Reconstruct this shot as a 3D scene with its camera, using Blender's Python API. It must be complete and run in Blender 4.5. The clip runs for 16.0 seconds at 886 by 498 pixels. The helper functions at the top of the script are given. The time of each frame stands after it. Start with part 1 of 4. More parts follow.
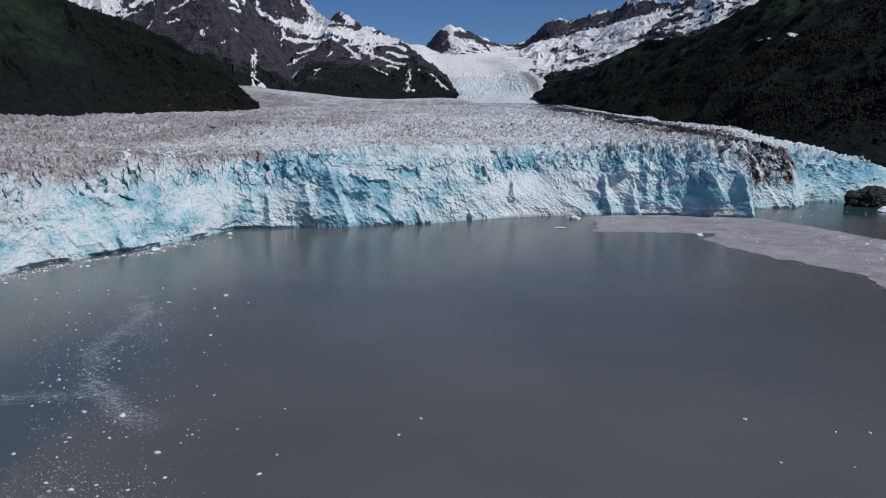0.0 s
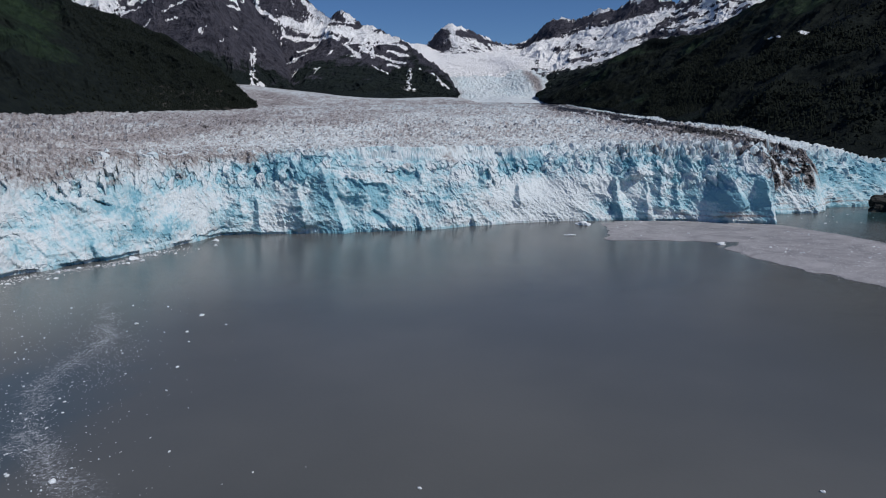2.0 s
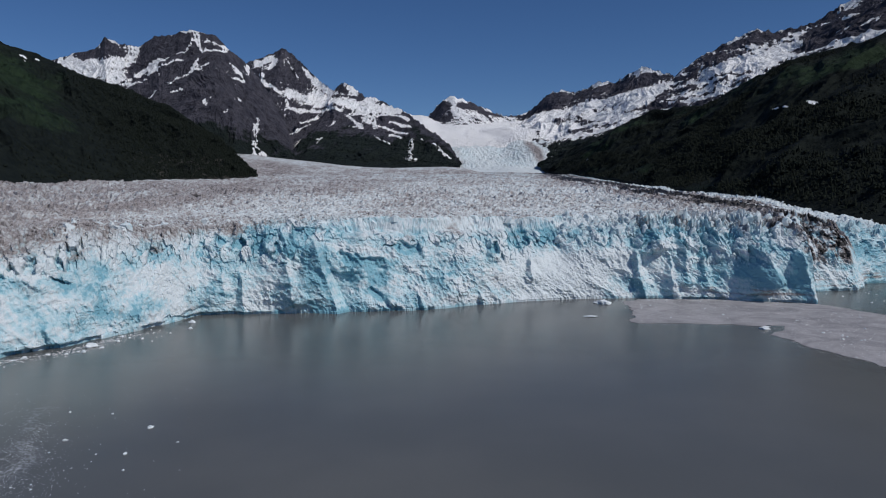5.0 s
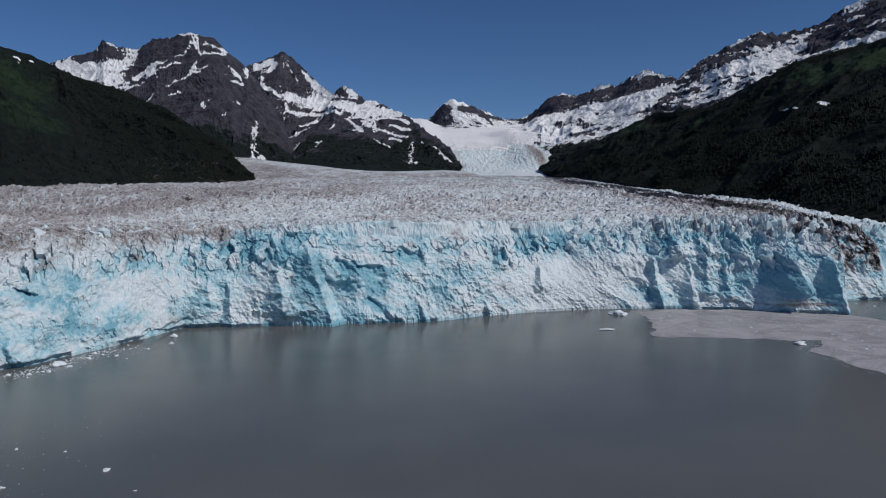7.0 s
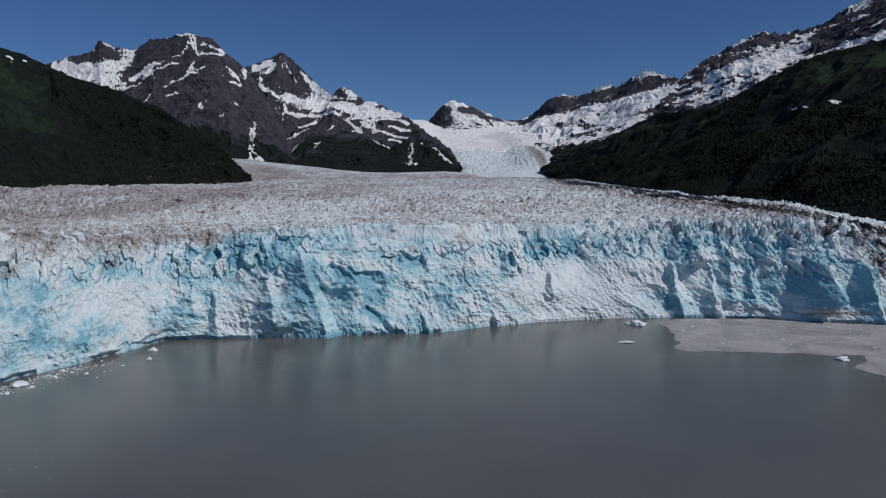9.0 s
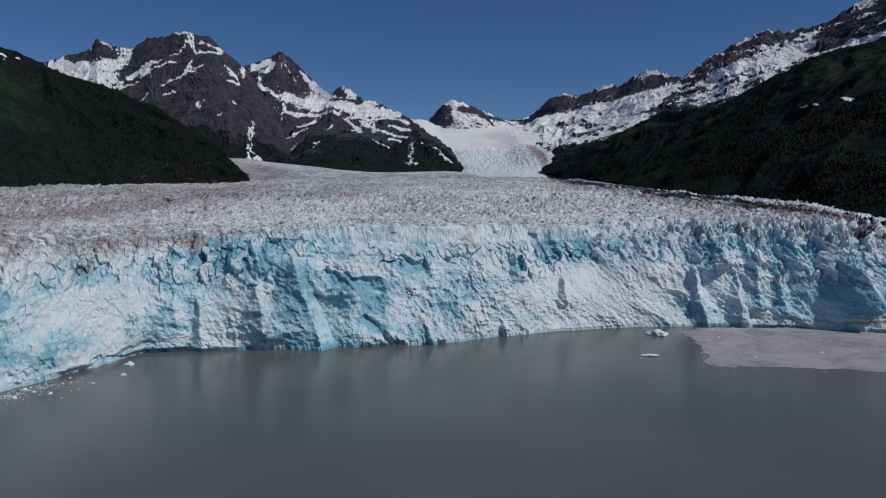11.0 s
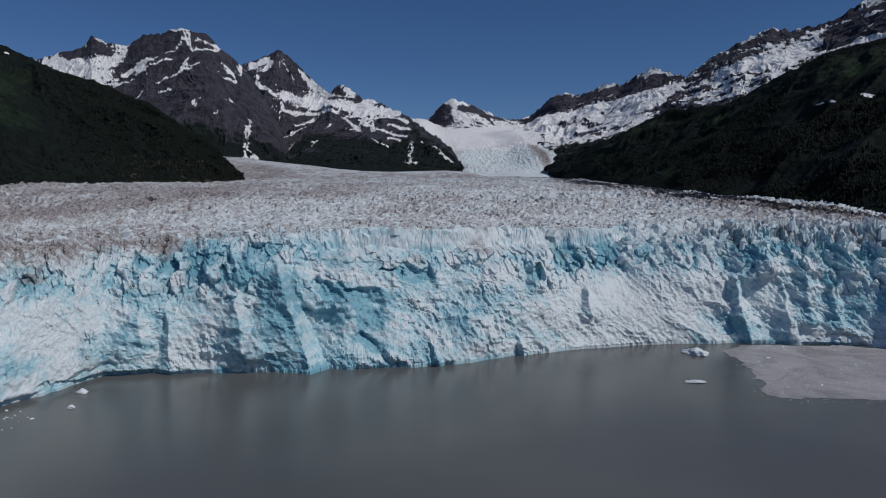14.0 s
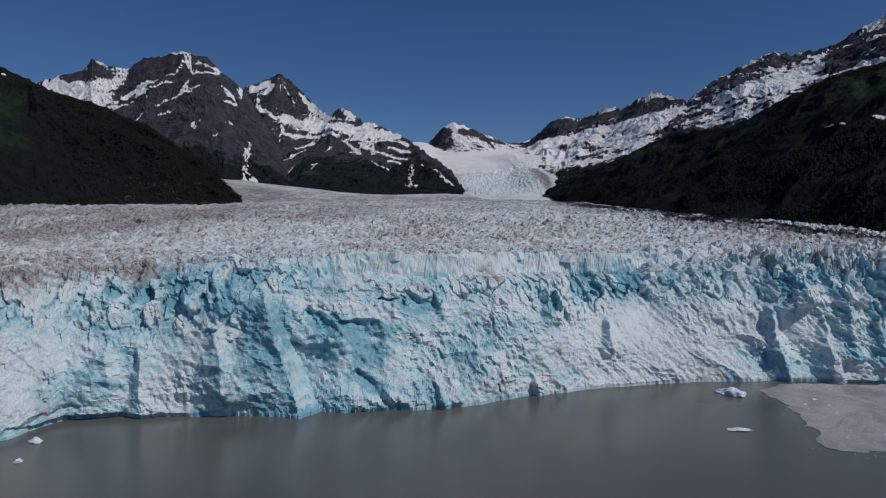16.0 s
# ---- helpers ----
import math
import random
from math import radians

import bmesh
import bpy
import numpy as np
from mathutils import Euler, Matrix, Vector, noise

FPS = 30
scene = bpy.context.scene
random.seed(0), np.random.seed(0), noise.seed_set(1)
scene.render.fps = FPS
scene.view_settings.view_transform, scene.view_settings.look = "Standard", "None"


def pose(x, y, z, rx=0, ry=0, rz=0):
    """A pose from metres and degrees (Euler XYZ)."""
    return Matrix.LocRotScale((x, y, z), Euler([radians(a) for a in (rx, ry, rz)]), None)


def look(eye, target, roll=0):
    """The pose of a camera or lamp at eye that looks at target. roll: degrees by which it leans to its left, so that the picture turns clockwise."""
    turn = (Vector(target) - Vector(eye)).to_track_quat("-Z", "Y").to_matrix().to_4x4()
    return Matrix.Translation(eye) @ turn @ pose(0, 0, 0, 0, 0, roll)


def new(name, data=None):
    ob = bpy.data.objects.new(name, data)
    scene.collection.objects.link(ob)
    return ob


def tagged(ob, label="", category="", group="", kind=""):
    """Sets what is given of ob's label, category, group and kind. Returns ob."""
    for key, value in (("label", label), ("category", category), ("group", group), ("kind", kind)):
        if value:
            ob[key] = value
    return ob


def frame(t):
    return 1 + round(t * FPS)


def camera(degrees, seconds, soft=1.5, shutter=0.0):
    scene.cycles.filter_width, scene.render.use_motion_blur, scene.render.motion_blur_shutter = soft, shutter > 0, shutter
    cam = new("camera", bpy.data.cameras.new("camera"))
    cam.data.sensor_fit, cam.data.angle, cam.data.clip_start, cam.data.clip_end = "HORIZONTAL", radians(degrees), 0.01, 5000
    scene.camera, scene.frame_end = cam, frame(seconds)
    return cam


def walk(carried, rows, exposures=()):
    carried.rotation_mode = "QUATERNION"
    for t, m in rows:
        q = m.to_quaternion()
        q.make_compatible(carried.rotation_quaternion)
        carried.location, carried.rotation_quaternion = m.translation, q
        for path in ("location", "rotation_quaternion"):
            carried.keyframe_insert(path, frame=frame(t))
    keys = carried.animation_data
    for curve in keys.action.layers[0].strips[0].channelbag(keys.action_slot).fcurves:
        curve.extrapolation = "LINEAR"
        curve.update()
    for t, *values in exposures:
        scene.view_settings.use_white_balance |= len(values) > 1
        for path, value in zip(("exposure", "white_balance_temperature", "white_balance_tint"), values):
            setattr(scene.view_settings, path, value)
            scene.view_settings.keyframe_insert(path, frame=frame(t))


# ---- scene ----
cam = camera(66.3, 16.0, soft=1.1)
PATH = [
    (0, (0.00, -0.00, 65.00), (5.76, 98.37, 47.94), -0.75),
    (0.5, (0.34, 7.72, 65.00), (6.05, 106.07, 47.83), -0.74),
    (1, (0.60, 15.44, 65.10), (6.33, 113.78, 47.88), -0.70),
    (1.5, (0.88, 23.09, 65.22), (6.58, 121.44, 48.03), -0.66),
    (2, (1.11, 30.56, 65.25), (6.80, 128.93, 48.15), -0.62),
    (2.5, (1.50, 38.06, 65.35), (7.13, 136.44, 48.30), -0.59),
    (3, (1.70, 45.76, 65.35), (7.28, 144.16, 48.41), -0.60),
    (3.2, (1.72, 48.82, 65.38), (7.32, 147.22, 48.48), -0.58),
    (3.3, (1.73, 50.34, 65.40), (7.34, 148.77, 48.62), -0.57),
    (3.4, (1.74, 51.87, 65.41), (7.36, 150.37, 49.10), -0.56),
    (3.5, (1.75, 53.40, 65.43), (7.38, 152.02, 49.89), -0.55),
    (3.6, (1.76, 54.94, 65.47), (7.40, 153.70, 50.79), -0.55),
    (3.7, (1.77, 56.49, 65.50), (7.42, 155.37, 51.68), -0.54),
    (3.8, (1.78, 58.03, 65.54), (7.43, 157.03, 52.58), -0.54),
    (3.9, (1.79, 59.58, 65.58), (7.45, 158.68, 53.48), -0.54),
    (4, (1.80, 61.12, 65.61), (7.46, 160.33, 54.38), -0.54),
    (4.1, (1.75, 62.63, 65.61), (7.44, 161.92, 55.20), -0.53),
    (4.2, (1.71, 64.14, 65.61), (7.42, 163.51, 56.02), -0.52),
    (4.3, (1.67, 65.65, 65.61), (7.39, 165.10, 56.88), -0.51),
    (4.4, (1.63, 67.15, 65.60), (7.37, 166.68, 57.75), -0.50),
    (4.5, (1.59, 68.66, 65.60), (7.34, 168.22, 58.22), -0.49),
    (4.6, (1.58, 70.15, 65.58), (7.34, 169.72, 58.31), -0.49),
    (4.7, (1.58, 71.65, 65.56), (7.33, 171.22, 58.33), -0.50),
    (7, (1.43, 105.96, 65.12), (7.16, 205.58, 58.58), -0.53),
    (7.5, (1.31, 113.29, 65.10), (7.06, 212.92, 58.71), -0.55),
    (8, (1.10, 120.57, 65.03), (6.89, 220.20, 58.70), -0.53),
    (8.5, (0.96, 127.85, 65.03), (6.77, 227.48, 58.73), -0.55),
    (9, (0.77, 135.17, 65.03), (6.58, 234.80, 58.74), -0.57),
    (11.5, (-0.19, 171.41, 64.78), (5.69, 271.04, 58.53), -0.54),
    (12, (-0.36, 178.72, 64.78), (5.54, 278.35, 58.51), -0.50),
    (12.5, (-0.67, 185.98, 64.75), (5.24, 285.60, 58.48), -0.47),
    (13, (-0.86, 193.16, 64.78), (5.06, 292.79, 58.48), -0.48),
    (13.5, (-1.13, 200.19, 64.78), (4.84, 299.81, 58.47), -0.44),
    (13.9, (-1.34, 206.17, 64.79), (4.66, 305.79, 58.52), -0.43),
    (14, (-1.40, 207.67, 64.79), (4.62, 307.29, 58.56), -0.42),
    (14.1, (-1.42, 209.16, 64.81), (4.60, 308.80, 58.87), -0.42),
    (14.2, (-1.44, 210.65, 64.83), (4.59, 310.31, 59.26), -0.42),
    (14.3, (-1.46, 212.14, 64.85), (4.57, 311.82, 59.69), -0.41),
    (14.4, (-1.48, 213.63, 64.87), (4.55, 313.33, 60.08), -0.41),
    (14.5, (-1.51, 215.12, 64.88), (4.54, 314.84, 60.48), -0.41),
    (14.6, (-1.57, 216.58, 64.87), (4.49, 316.31, 60.88), -0.40),
    (14.7, (-1.63, 218.03, 64.86), (4.43, 317.79, 61.28), -0.39),
    (14.8, (-1.69, 219.49, 64.85), (4.38, 319.25, 61.65), -0.37),
    (14.9, (-1.75, 220.95, 64.84), (4.33, 320.72, 61.97), -0.36),
    (15, (-1.81, 222.41, 64.83), (4.27, 322.18, 62.08), -0.35),
    (15.1, (-1.83, 223.87, 64.79), (4.25, 323.65, 62.09), -0.35),
    (15.2, (-1.85, 225.33, 64.76), (4.23, 325.11, 62.06), -0.34),
    (15.5, (-1.91, 229.73, 64.66), (4.18, 329.50, 61.91), -0.33),
    (16, (-2.15, 237.19, 64.51), (3.95, 336.96, 61.73), -0.30),
]
walk(cam, [(t, look(eye, target, roll)) for t, eye, target, roll in PATH], exposures=[(0, -0.08), (4.7, -0.18), (9, -0.28), (16, -0.45)])

# ---- sun and sky ----
SUN_ELEVATION, SUN_AZIMUTH = 47.0, 126.0  # azimuth in degrees from +y towards +x
el, az = radians(SUN_ELEVATION), radians(SUN_AZIMUTH)
to_sun = Vector((math.sin(az) * math.cos(el), math.cos(az) * math.cos(el), math.sin(el)))
world = bpy.data.worlds.new("sky")
world.use_nodes = True
scene.world = world
sky = world.node_tree.nodes.new("ShaderNodeTexSky")
sky.sky_type, sky.sun_disc = "NISHITA", False
sky.sun_elevation, sky.sun_rotation = el, az
sky.altitude, sky.air_density, sky.dust_density, sky.ozone_density = 2600, 1.0, 0.3, 5.0
back = world.node_tree.nodes["Background"]
back.inputs["Strength"].default_value = 0.072
deep = world.node_tree.nodes.new("ShaderNodeHueSaturation")
deep.inputs["Hue"].default_value, deep.inputs["Saturation"].default_value = 0.506, 1.15
world.node_tree.links.new(sky.outputs[0], deep.inputs["Color"])
world.node_tree.links.new(deep.outputs[0], back.inputs["Color"])
sun = new("sun", bpy.data.lights.new("sun", "SUN"))
sun.data.energy, sun.data.angle, sun.data.color = 3.2, radians(0.5), (1.0, 0.97, 0.93)
sun.matrix_world = look((0, 0, 900), Vector((0, 0, 900)) - to_sun)


# ---- numeric noise ----
def hashed(ix, iy, iz, seed):
    h = (ix.astype(np.int64) * 374761393 + iy.astype(np.int64) * 668265263 + iz.astype(np.int64) * 2147483647 + seed * 1274126177) & 0xFFFFFFFF
    h = ((h ^ (h >> 13)) * 1274126177) & 0xFFFFFFFF
    h = ((h ^ (h >> 16)) * 2246822519) & 0xFFFFFFFF
    return ((h ^ (h >> 15)) & 0xFFFFFF) / float(0xFFFFFF)


def noise3(x, y, z, seed=0):
    """Smooth value noise from -1 to 1."""
    fx, fy, fz = np.floor(x), np.floor(y), np.floor(z)
    u, v, w = x - fx, y - fy, z - fz
    u, v, w = (a * a * a * (a * (a * 6 - 15) + 10) for a in (u, v, w))
    total = 0
    for dx in (0, 1):
        for dy in (0, 1):
            for dz in (0, 1):
                k = (u if dx else 1 - u) * (v if dy else 1 - v) * (w if dz else 1 - w)
                total = total + k * hashed(fx + dx, fy + dy, fz + dz, seed)
    return total * 2 - 1


def fbm(x, y, z, octaves=4, seed=0, gain=0.5):
    total, amp, most = 0, 1.0, 0.0
    for n in range(octaves):
        total, most = total + amp * noise3(x * 2**n + 17.3 * n, y * 2**n + 5.1 * n, z * 2**n + 9.7 * n, seed + n), most + amp
        amp *= gain
    return total / most


def ridged(x, y, z, octaves=4, seed=0, gain=0.5):
    """From 0 in the gullies to 1 on the ridges."""
    total, amp, most = 0, 1.0, 0.0
    for n in range(octaves):
        r = 1 - np.abs(noise3(x * 2**n + 3.3 * n, y * 2**n + 7.1 * n, z * 2**n + 1.7 * n, seed + n))
        total, most = total + amp * r * r, most + amp
        amp *= gain
    return total / most


def cells(x, y, seed=0):
    """Distances to the nearest and second nearest cell point, the nearest cell's own number and the height of its tilted facet."""
    fx, fy = np.floor(x), np.floor(y)
    near, second, own, facet = np.full(x.shape, 9.0), np.full(x.shape, 9.0), np.zeros(x.shape), np.zeros(x.shape)
    zero = np.zeros(x.shape)
    for dx in (-1, 0, 1):
        for dy in (-1, 0, 1):
            px, py = fx + dx, fy + dy
            ox, oy = x - px - hashed(px, py, zero, seed), y - py - hashed(px, py, zero, seed + 1)
            dist = np.hypot(ox, oy)
            closer = dist < near
            second = np.where(closer, near, np.minimum(second, dist))
            mine = hashed(px, py, zero, seed + 2)
            own = np.where(closer, mine, own)
            tilt = (mine - 0.5) + 1.5 * ox * (hashed(px, py, zero, seed + 3) - 0.5) + 1.5 * oy * (hashed(px, py, zero, seed + 4) - 0.5)
            facet = np.where(closer, tilt, facet)
            near = np.where(closer, dist, near)
    return near, second, own, facet


def smooth(a, b, x):
    t = np.clip((x - a) / (b - a), 0, 1)
    return t * t * (3 - 2 * t)


def along(line, u):
    """Points at fractions u of the length of a line through given points, gently rounded."""
    line = np.array(line, float)
    length = np.r_[0, np.cumsum(np.linalg.norm(np.diff(line[:, :2], axis=0), axis=1))]
    return np.stack([np.interp(u * length[-1], length, line[:, k]) for k in range(line.shape[1])], -1)


# ---- materials ----
def material(name):
    m = bpy.data.materials.new(name)
    m.use_nodes = True
    return m, m.node_tree.nodes, m.node_tree.links, m.node_tree.nodes["Principled BSDF"]


def node(nodes, kind, **values):
    n = nodes.new("ShaderNode" + kind)
    for key, value in values.items():
        n.inputs[key.replace("_", " ")].default_value = value
    return n


def noise_node(nodes, links, scale, detail=4, rough=0.55, stretch=None, distortion=0.0):
    coord = nodes.new("ShaderNodeNewGeometry")
    n = node(nodes, "TexNoise", Scale=scale, Detail=detail, Roughness=rough, Distortion=distortion)
    if stretch:
        mapping = nodes.new("ShaderNodeMapping")
        mapping.inputs["Scale"].default_value = stretch
        links.new(coord.outputs["Position"], mapping.inputs["Vector"])
        links.new(mapping.outputs[0], n.inputs["Vector"])
    else:
        links.new(coord.outputs["Position"], n.inputs["Vector"])
    return n.outputs["Fac"]


def slanted_noise(nodes, links, scale, detail, rough, turn, stretch):
    """Noise drawn out along a direction that leans by turn degrees from upright towards +x."""
    coord, mapping = nodes.new("ShaderNodeNewGeometry"), nodes.new("ShaderNodeMapping")
    mapping.vector_type = "TEXTURE"
    mapping.inputs["Rotation"].default_value = (0, radians(turn), 0)
    mapping.inputs["Scale"].default_value = (1, 1.5, stretch)
    n = node(nodes, "TexNoise", Scale=scale, Detail=detail, Roughness=rough, Distortion=0.5)
    links.new(coord.outputs["Position"], mapping.inputs["Vector"])
    links.new(mapping.outputs[0], n.inputs["Vector"])
    return n.outputs["Fac"]


def ramp(nodes, links, value, a, b):
    r = nodes.new("ShaderNodeMapRange")
    r.interpolation_type = "SMOOTHSTEP"
    r.inputs["From Min"].default_value, r.inputs["From Max"].default_value = a, b
    links.new(value, r.inputs["Value"])
    return r.outputs[0]


def maths(nodes, links, op, a, b):
    m = nodes.new("ShaderNodeMath")
    m.operation = op
    for k, v in enumerate((a, b)):
        if isinstance(v, (int, float)):
            m.inputs[k].default_value = v
        else:
            links.new(v, m.inputs[k])
    return m.outputs[0]


def mix(nodes, links, fac, a, b):
    m = nodes.new("ShaderNodeMix")
    m.data_type = "RGBA"
    links.new(fac, m.inputs["Factor"])
    for k, v in (("A", a), ("B", b)):
        socket = [s for s in m.inputs if s.name == k and s.type == "RGBA"][0]
        if isinstance(v, tuple):
            socket.default_value = (*v, 1)
        else:
            links.new(v, socket)
    return [s for s in m.outputs if s.type == "RGBA"][0]


def bump(nodes, links, bsdf, height, strength, distance):
    b = node(nodes, "Bump", Strength=strength, Distance=distance)
    links.new(height, b.inputs["Height"])
    links.new(b.outputs[0], bsdf.inputs["Normal"])


def attribute(nodes, name):
    a = nodes.new("ShaderNodeAttribute")
    a.attribute_name = name
    return a.outputs["Fac"]


def make_ice():
    m, n, l, p = material("glacier_ice")
    broad, fine, grain = noise_node(n, l, 0.07, 5, 0.6), noise_node(n, l, 0.45, 6, 0.68), noise_node(n, l, 1.8, 5, 0.7)
    slide, vein = slanted_noise(n, l, 0.5, 6, 0.66, -38, 3.2), slanted_noise(n, l, 1.3, 5, 0.7, -52, 3.5)
    centre = lambda v, k: maths(n, l, "MULTIPLY", maths(n, l, "SUBTRACT", v, 0.5), k)  # noqa: E731
    blue = maths(n, l, "ADD", attribute(n, "blue"), centre(broad, 0.6))
    blue = maths(n, l, "ADD", blue, maths(n, l, "ADD", centre(fine, 1.2), centre(slide, 1.3)))
    blue = maths(n, l, "ADD", blue, maths(n, l, "ADD", centre(grain, 0.3), centre(vein, 0.9)))
    white = mix(n, l, ramp(n, l, grain, 0.3, 0.7), (0.48, 0.55, 0.585), (0.71, 0.745, 0.76))
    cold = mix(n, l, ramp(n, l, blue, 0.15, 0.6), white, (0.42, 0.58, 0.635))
    # deep ice blue, also the tone of shade painted into recesses and flanks
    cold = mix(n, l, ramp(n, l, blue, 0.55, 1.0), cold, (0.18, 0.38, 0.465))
    dirt = maths(n, l, "ADD", attribute(n, "dirt"), maths(n, l, "ADD", centre(grain, 0.9), centre(fine, 0.7)))
    dirt = maths(n, l, "ADD", dirt, centre(broad, 0.5))
    dusty = mix(n, l, ramp(n, l, dirt, 0.25, 0.8), cold, (0.30, 0.272, 0.270))
    pepper = ramp(n, l, maths(n, l, "ADD", maths(n, l, "MULTIPLY", dirt, 0.55), centre(grain, 1.4)), 0.44, 0.70)
    dusty = mix(n, l, pepper, dusty, (0.088, 0.080, 0.080))
    stony = mix(n, l, ramp(n, l, dirt, 0.85, 1.25), dusty, (0.022, 0.021, 0.022))
    l.new(stony, p.inputs["Base Color"])
    p.inputs["Roughness"].default_value = 0.55
    p.inputs["Specular IOR Level"].default_value = 0.3
    crease = maths(n, l, "ABSOLUTE", centre(fine, 2.0), 0.0)
    crease = maths(n, l, "SUBTRACT", 0.0, crease)
    scar = maths(n, l, "SUBTRACT", 0.0, maths(n, l, "ABSOLUTE", centre(grain, 1.2), 0.0))
    bump(n, l, p, maths(n, l, "ADD", maths(n, l, "ADD", crease, maths(n, l, "MULTIPLY", slide, 0.6)), scar), 0.32, 0.5)
    return m


def make_mountain():
    m, n, l, p = material("mountain_rock_and_snow")
    broad, fine = noise_node(n, l, 0.012, 6, 0.6), noise_node(n, l, 0.045, 10, 0.75)
    streak = noise_node(n, l, 0.02, 8, 0.7, (1.6, 1.6, 0.45), 0.6)
    centre = lambda v, k: maths(n, l, "MULTIPLY", maths(n, l, "SUBTRACT", v, 0.5), k)  # noqa: E731
    grit = noise_node(n, l, 0.13, 6, 0.7, (1.0, 1.0, 0.7))
    rock = mix(n, l, ramp(n, l, streak, 0.3, 0.7), (0.026, 0.027, 0.039), (0.080, 0.077, 0.096))
    rock = mix(n, l, ramp(n, l, fine, 0.55, 0.75), rock, (0.11, 0.104, 0.114))
    green = mix(n, l, ramp(n, l, fine, 0.35, 0.65), (0.006, 0.010, 0.011), (0.013, 0.020, 0.017))
    veg = maths(n, l, "ADD", attribute(n, "veg"), maths(n, l, "ADD", centre(broad, 0.7), centre(fine, 0.5)))
    base = mix(n, l, ramp(n, l, veg, 0.3, 0.75), rock, green)
    snow = maths(n, l, "ADD", attribute(n, "snow"), maths(n, l, "ADD", centre(fine, 1.7), centre(streak, 0.9)))
    snow = maths(n, l, "ADD", snow, centre(grit, 1.1))
    l.new(mix(n, l, ramp(n, l, snow, 0.44, 0.56), base, (0.86, 0.865, 0.88)), p.inputs["Base Color"])
    p.inputs["Roughness"].default_value = 0.85
    p.inputs["Specular IOR Level"].default_value = 0.15
    bump(n, l, p, fine, 1.0, 14)
    return m


def make_forest():
    m, n, l, p = material("forested_slope")
    broad, fine = noise_node(n, l, 0.006, 5, 0.6), noise_node(n, l, 0.05, 6, 0.7)
    dark = mix(n, l, ramp(n, l, fine, 0.35, 0.65), (0.005, 0.008, 0.008), (0.011, 0.015, 0.013))
    meadow = mix(n, l, ramp(n, l, fine, 0.3, 0.7), (0.009, 0.018, 0.011), (0.021, 0.037, 0.020))
    veg = maths(n, l, "ADD", attribute(n, "meadow"), maths(n, l, "MULTIPLY", maths(n, l, "SUBTRACT", broad, 0.5), 1.2))
    base = mix(n, l, ramp(n, l, veg, 0.35, 0.7), dark, meadow)
    rock = maths(n, l, "ADD", attribute(n, "rock"), maths(n, l, "MULTIPLY", maths(n, l, "SUBTRACT", fine, 0.5), 1.0))
    base = mix(n, l, ramp(n, l, rock, 0.6, 0.8), base, (0.07, 0.065, 0.06))
    snow = maths(n, l, "ADD", attribute(n, "snow"), maths(n, l, "MULTIPLY", maths(n, l, "SUBTRACT", fine, 0.5), 0.6))
    l.new(mix(n, l, ramp(n, l, snow, 0.46, 0.54), base, (0.8, 0.82, 0.85)), p.inputs["Base Color"])
    p.inputs["Roughness"].default_value = 0.9
    p.inputs["Specular IOR Level"].default_value = 0.1
    bump(n, l, p, fine, 1.0, 6)
    return m


def make_water():
    m, n, l, p = material("silty_water")
    broad, swirl = noise_node(n, l, 0.008, 4, 0.5), noise_node(n, l, 0.03, 6, 0.65, (1.0, 0.45, 1.0), 1.0)
    silt = mix(n, l, ramp(n, l, broad, 0.35, 0.65), (0.091, 0.094, 0.091), (0.117, 0.118, 0.112))
    sky_tint = maths(n, l, "ADD", attribute(n, "sky_tint"), maths(n, l, "MULTIPLY", maths(n, l, "SUBTRACT", swirl, 0.5), 0.9))
    tone = mix(n, l, ramp(n, l, sky_tint, 0.3, 0.9), silt, (0.068, 0.088, 0.101))
    tone = mix(n, l, ramp(n, l, attribute(n, "teal"), 0.2, 0.8), tone, (0.024, 0.052, 0.055))
    fleck = noise_node(n, l, 0.9, 6, 0.75)
    froth = maths(n, l, "MULTIPLY", attribute(n, "foam"), ramp(n, l, fleck, 0.40, 0.68))
    l.new(mix(n, l, ramp(n, l, froth, 0.05, 1.0), tone, (0.31, 0.32, 0.34)), p.inputs["Base Color"])
    p.inputs["Roughness"].default_value = 0.235
    p.inputs["IOR"].default_value = 1.33
    ripple = noise_node(n, l, 0.7, 4, 0.6)
    bump(n, l, p, ripple, 0.25, 0.12)
    return m


def make_floe(name, a, b):
    m, n, l, p = material(name)
    fine = noise_node(n, l, 2.5, 5, 0.65)
    l.new(mix(n, l, ramp(n, l, fine, 0.3, 0.7), a, b), p.inputs["Base Color"])
    p.inputs["Roughness"].default_value = 0.5
    bump(n, l, p, fine, 0.5, 0.15)
    return m


def make_slush():
    m, n, l, p = material("brash_slush")
    broad, fine = noise_node(n, l, 0.05, 5, 0.6, None, 1.5), noise_node(n, l, 0.9, 6, 0.7)
    base = mix(n, l, ramp(n, l, broad, 0.3, 0.7), (0.22, 0.214, 0.222), (0.385, 0.37, 0.382))
    l.new(mix(n, l, ramp(n, l, fine, 0.56, 0.68), base, (0.54, 0.54, 0.55)), p.inputs["Base Color"])
    p.inputs["Roughness"].default_value = 0.6
    bump(n, l, p, fine, 0.6, 0.1)
    return m


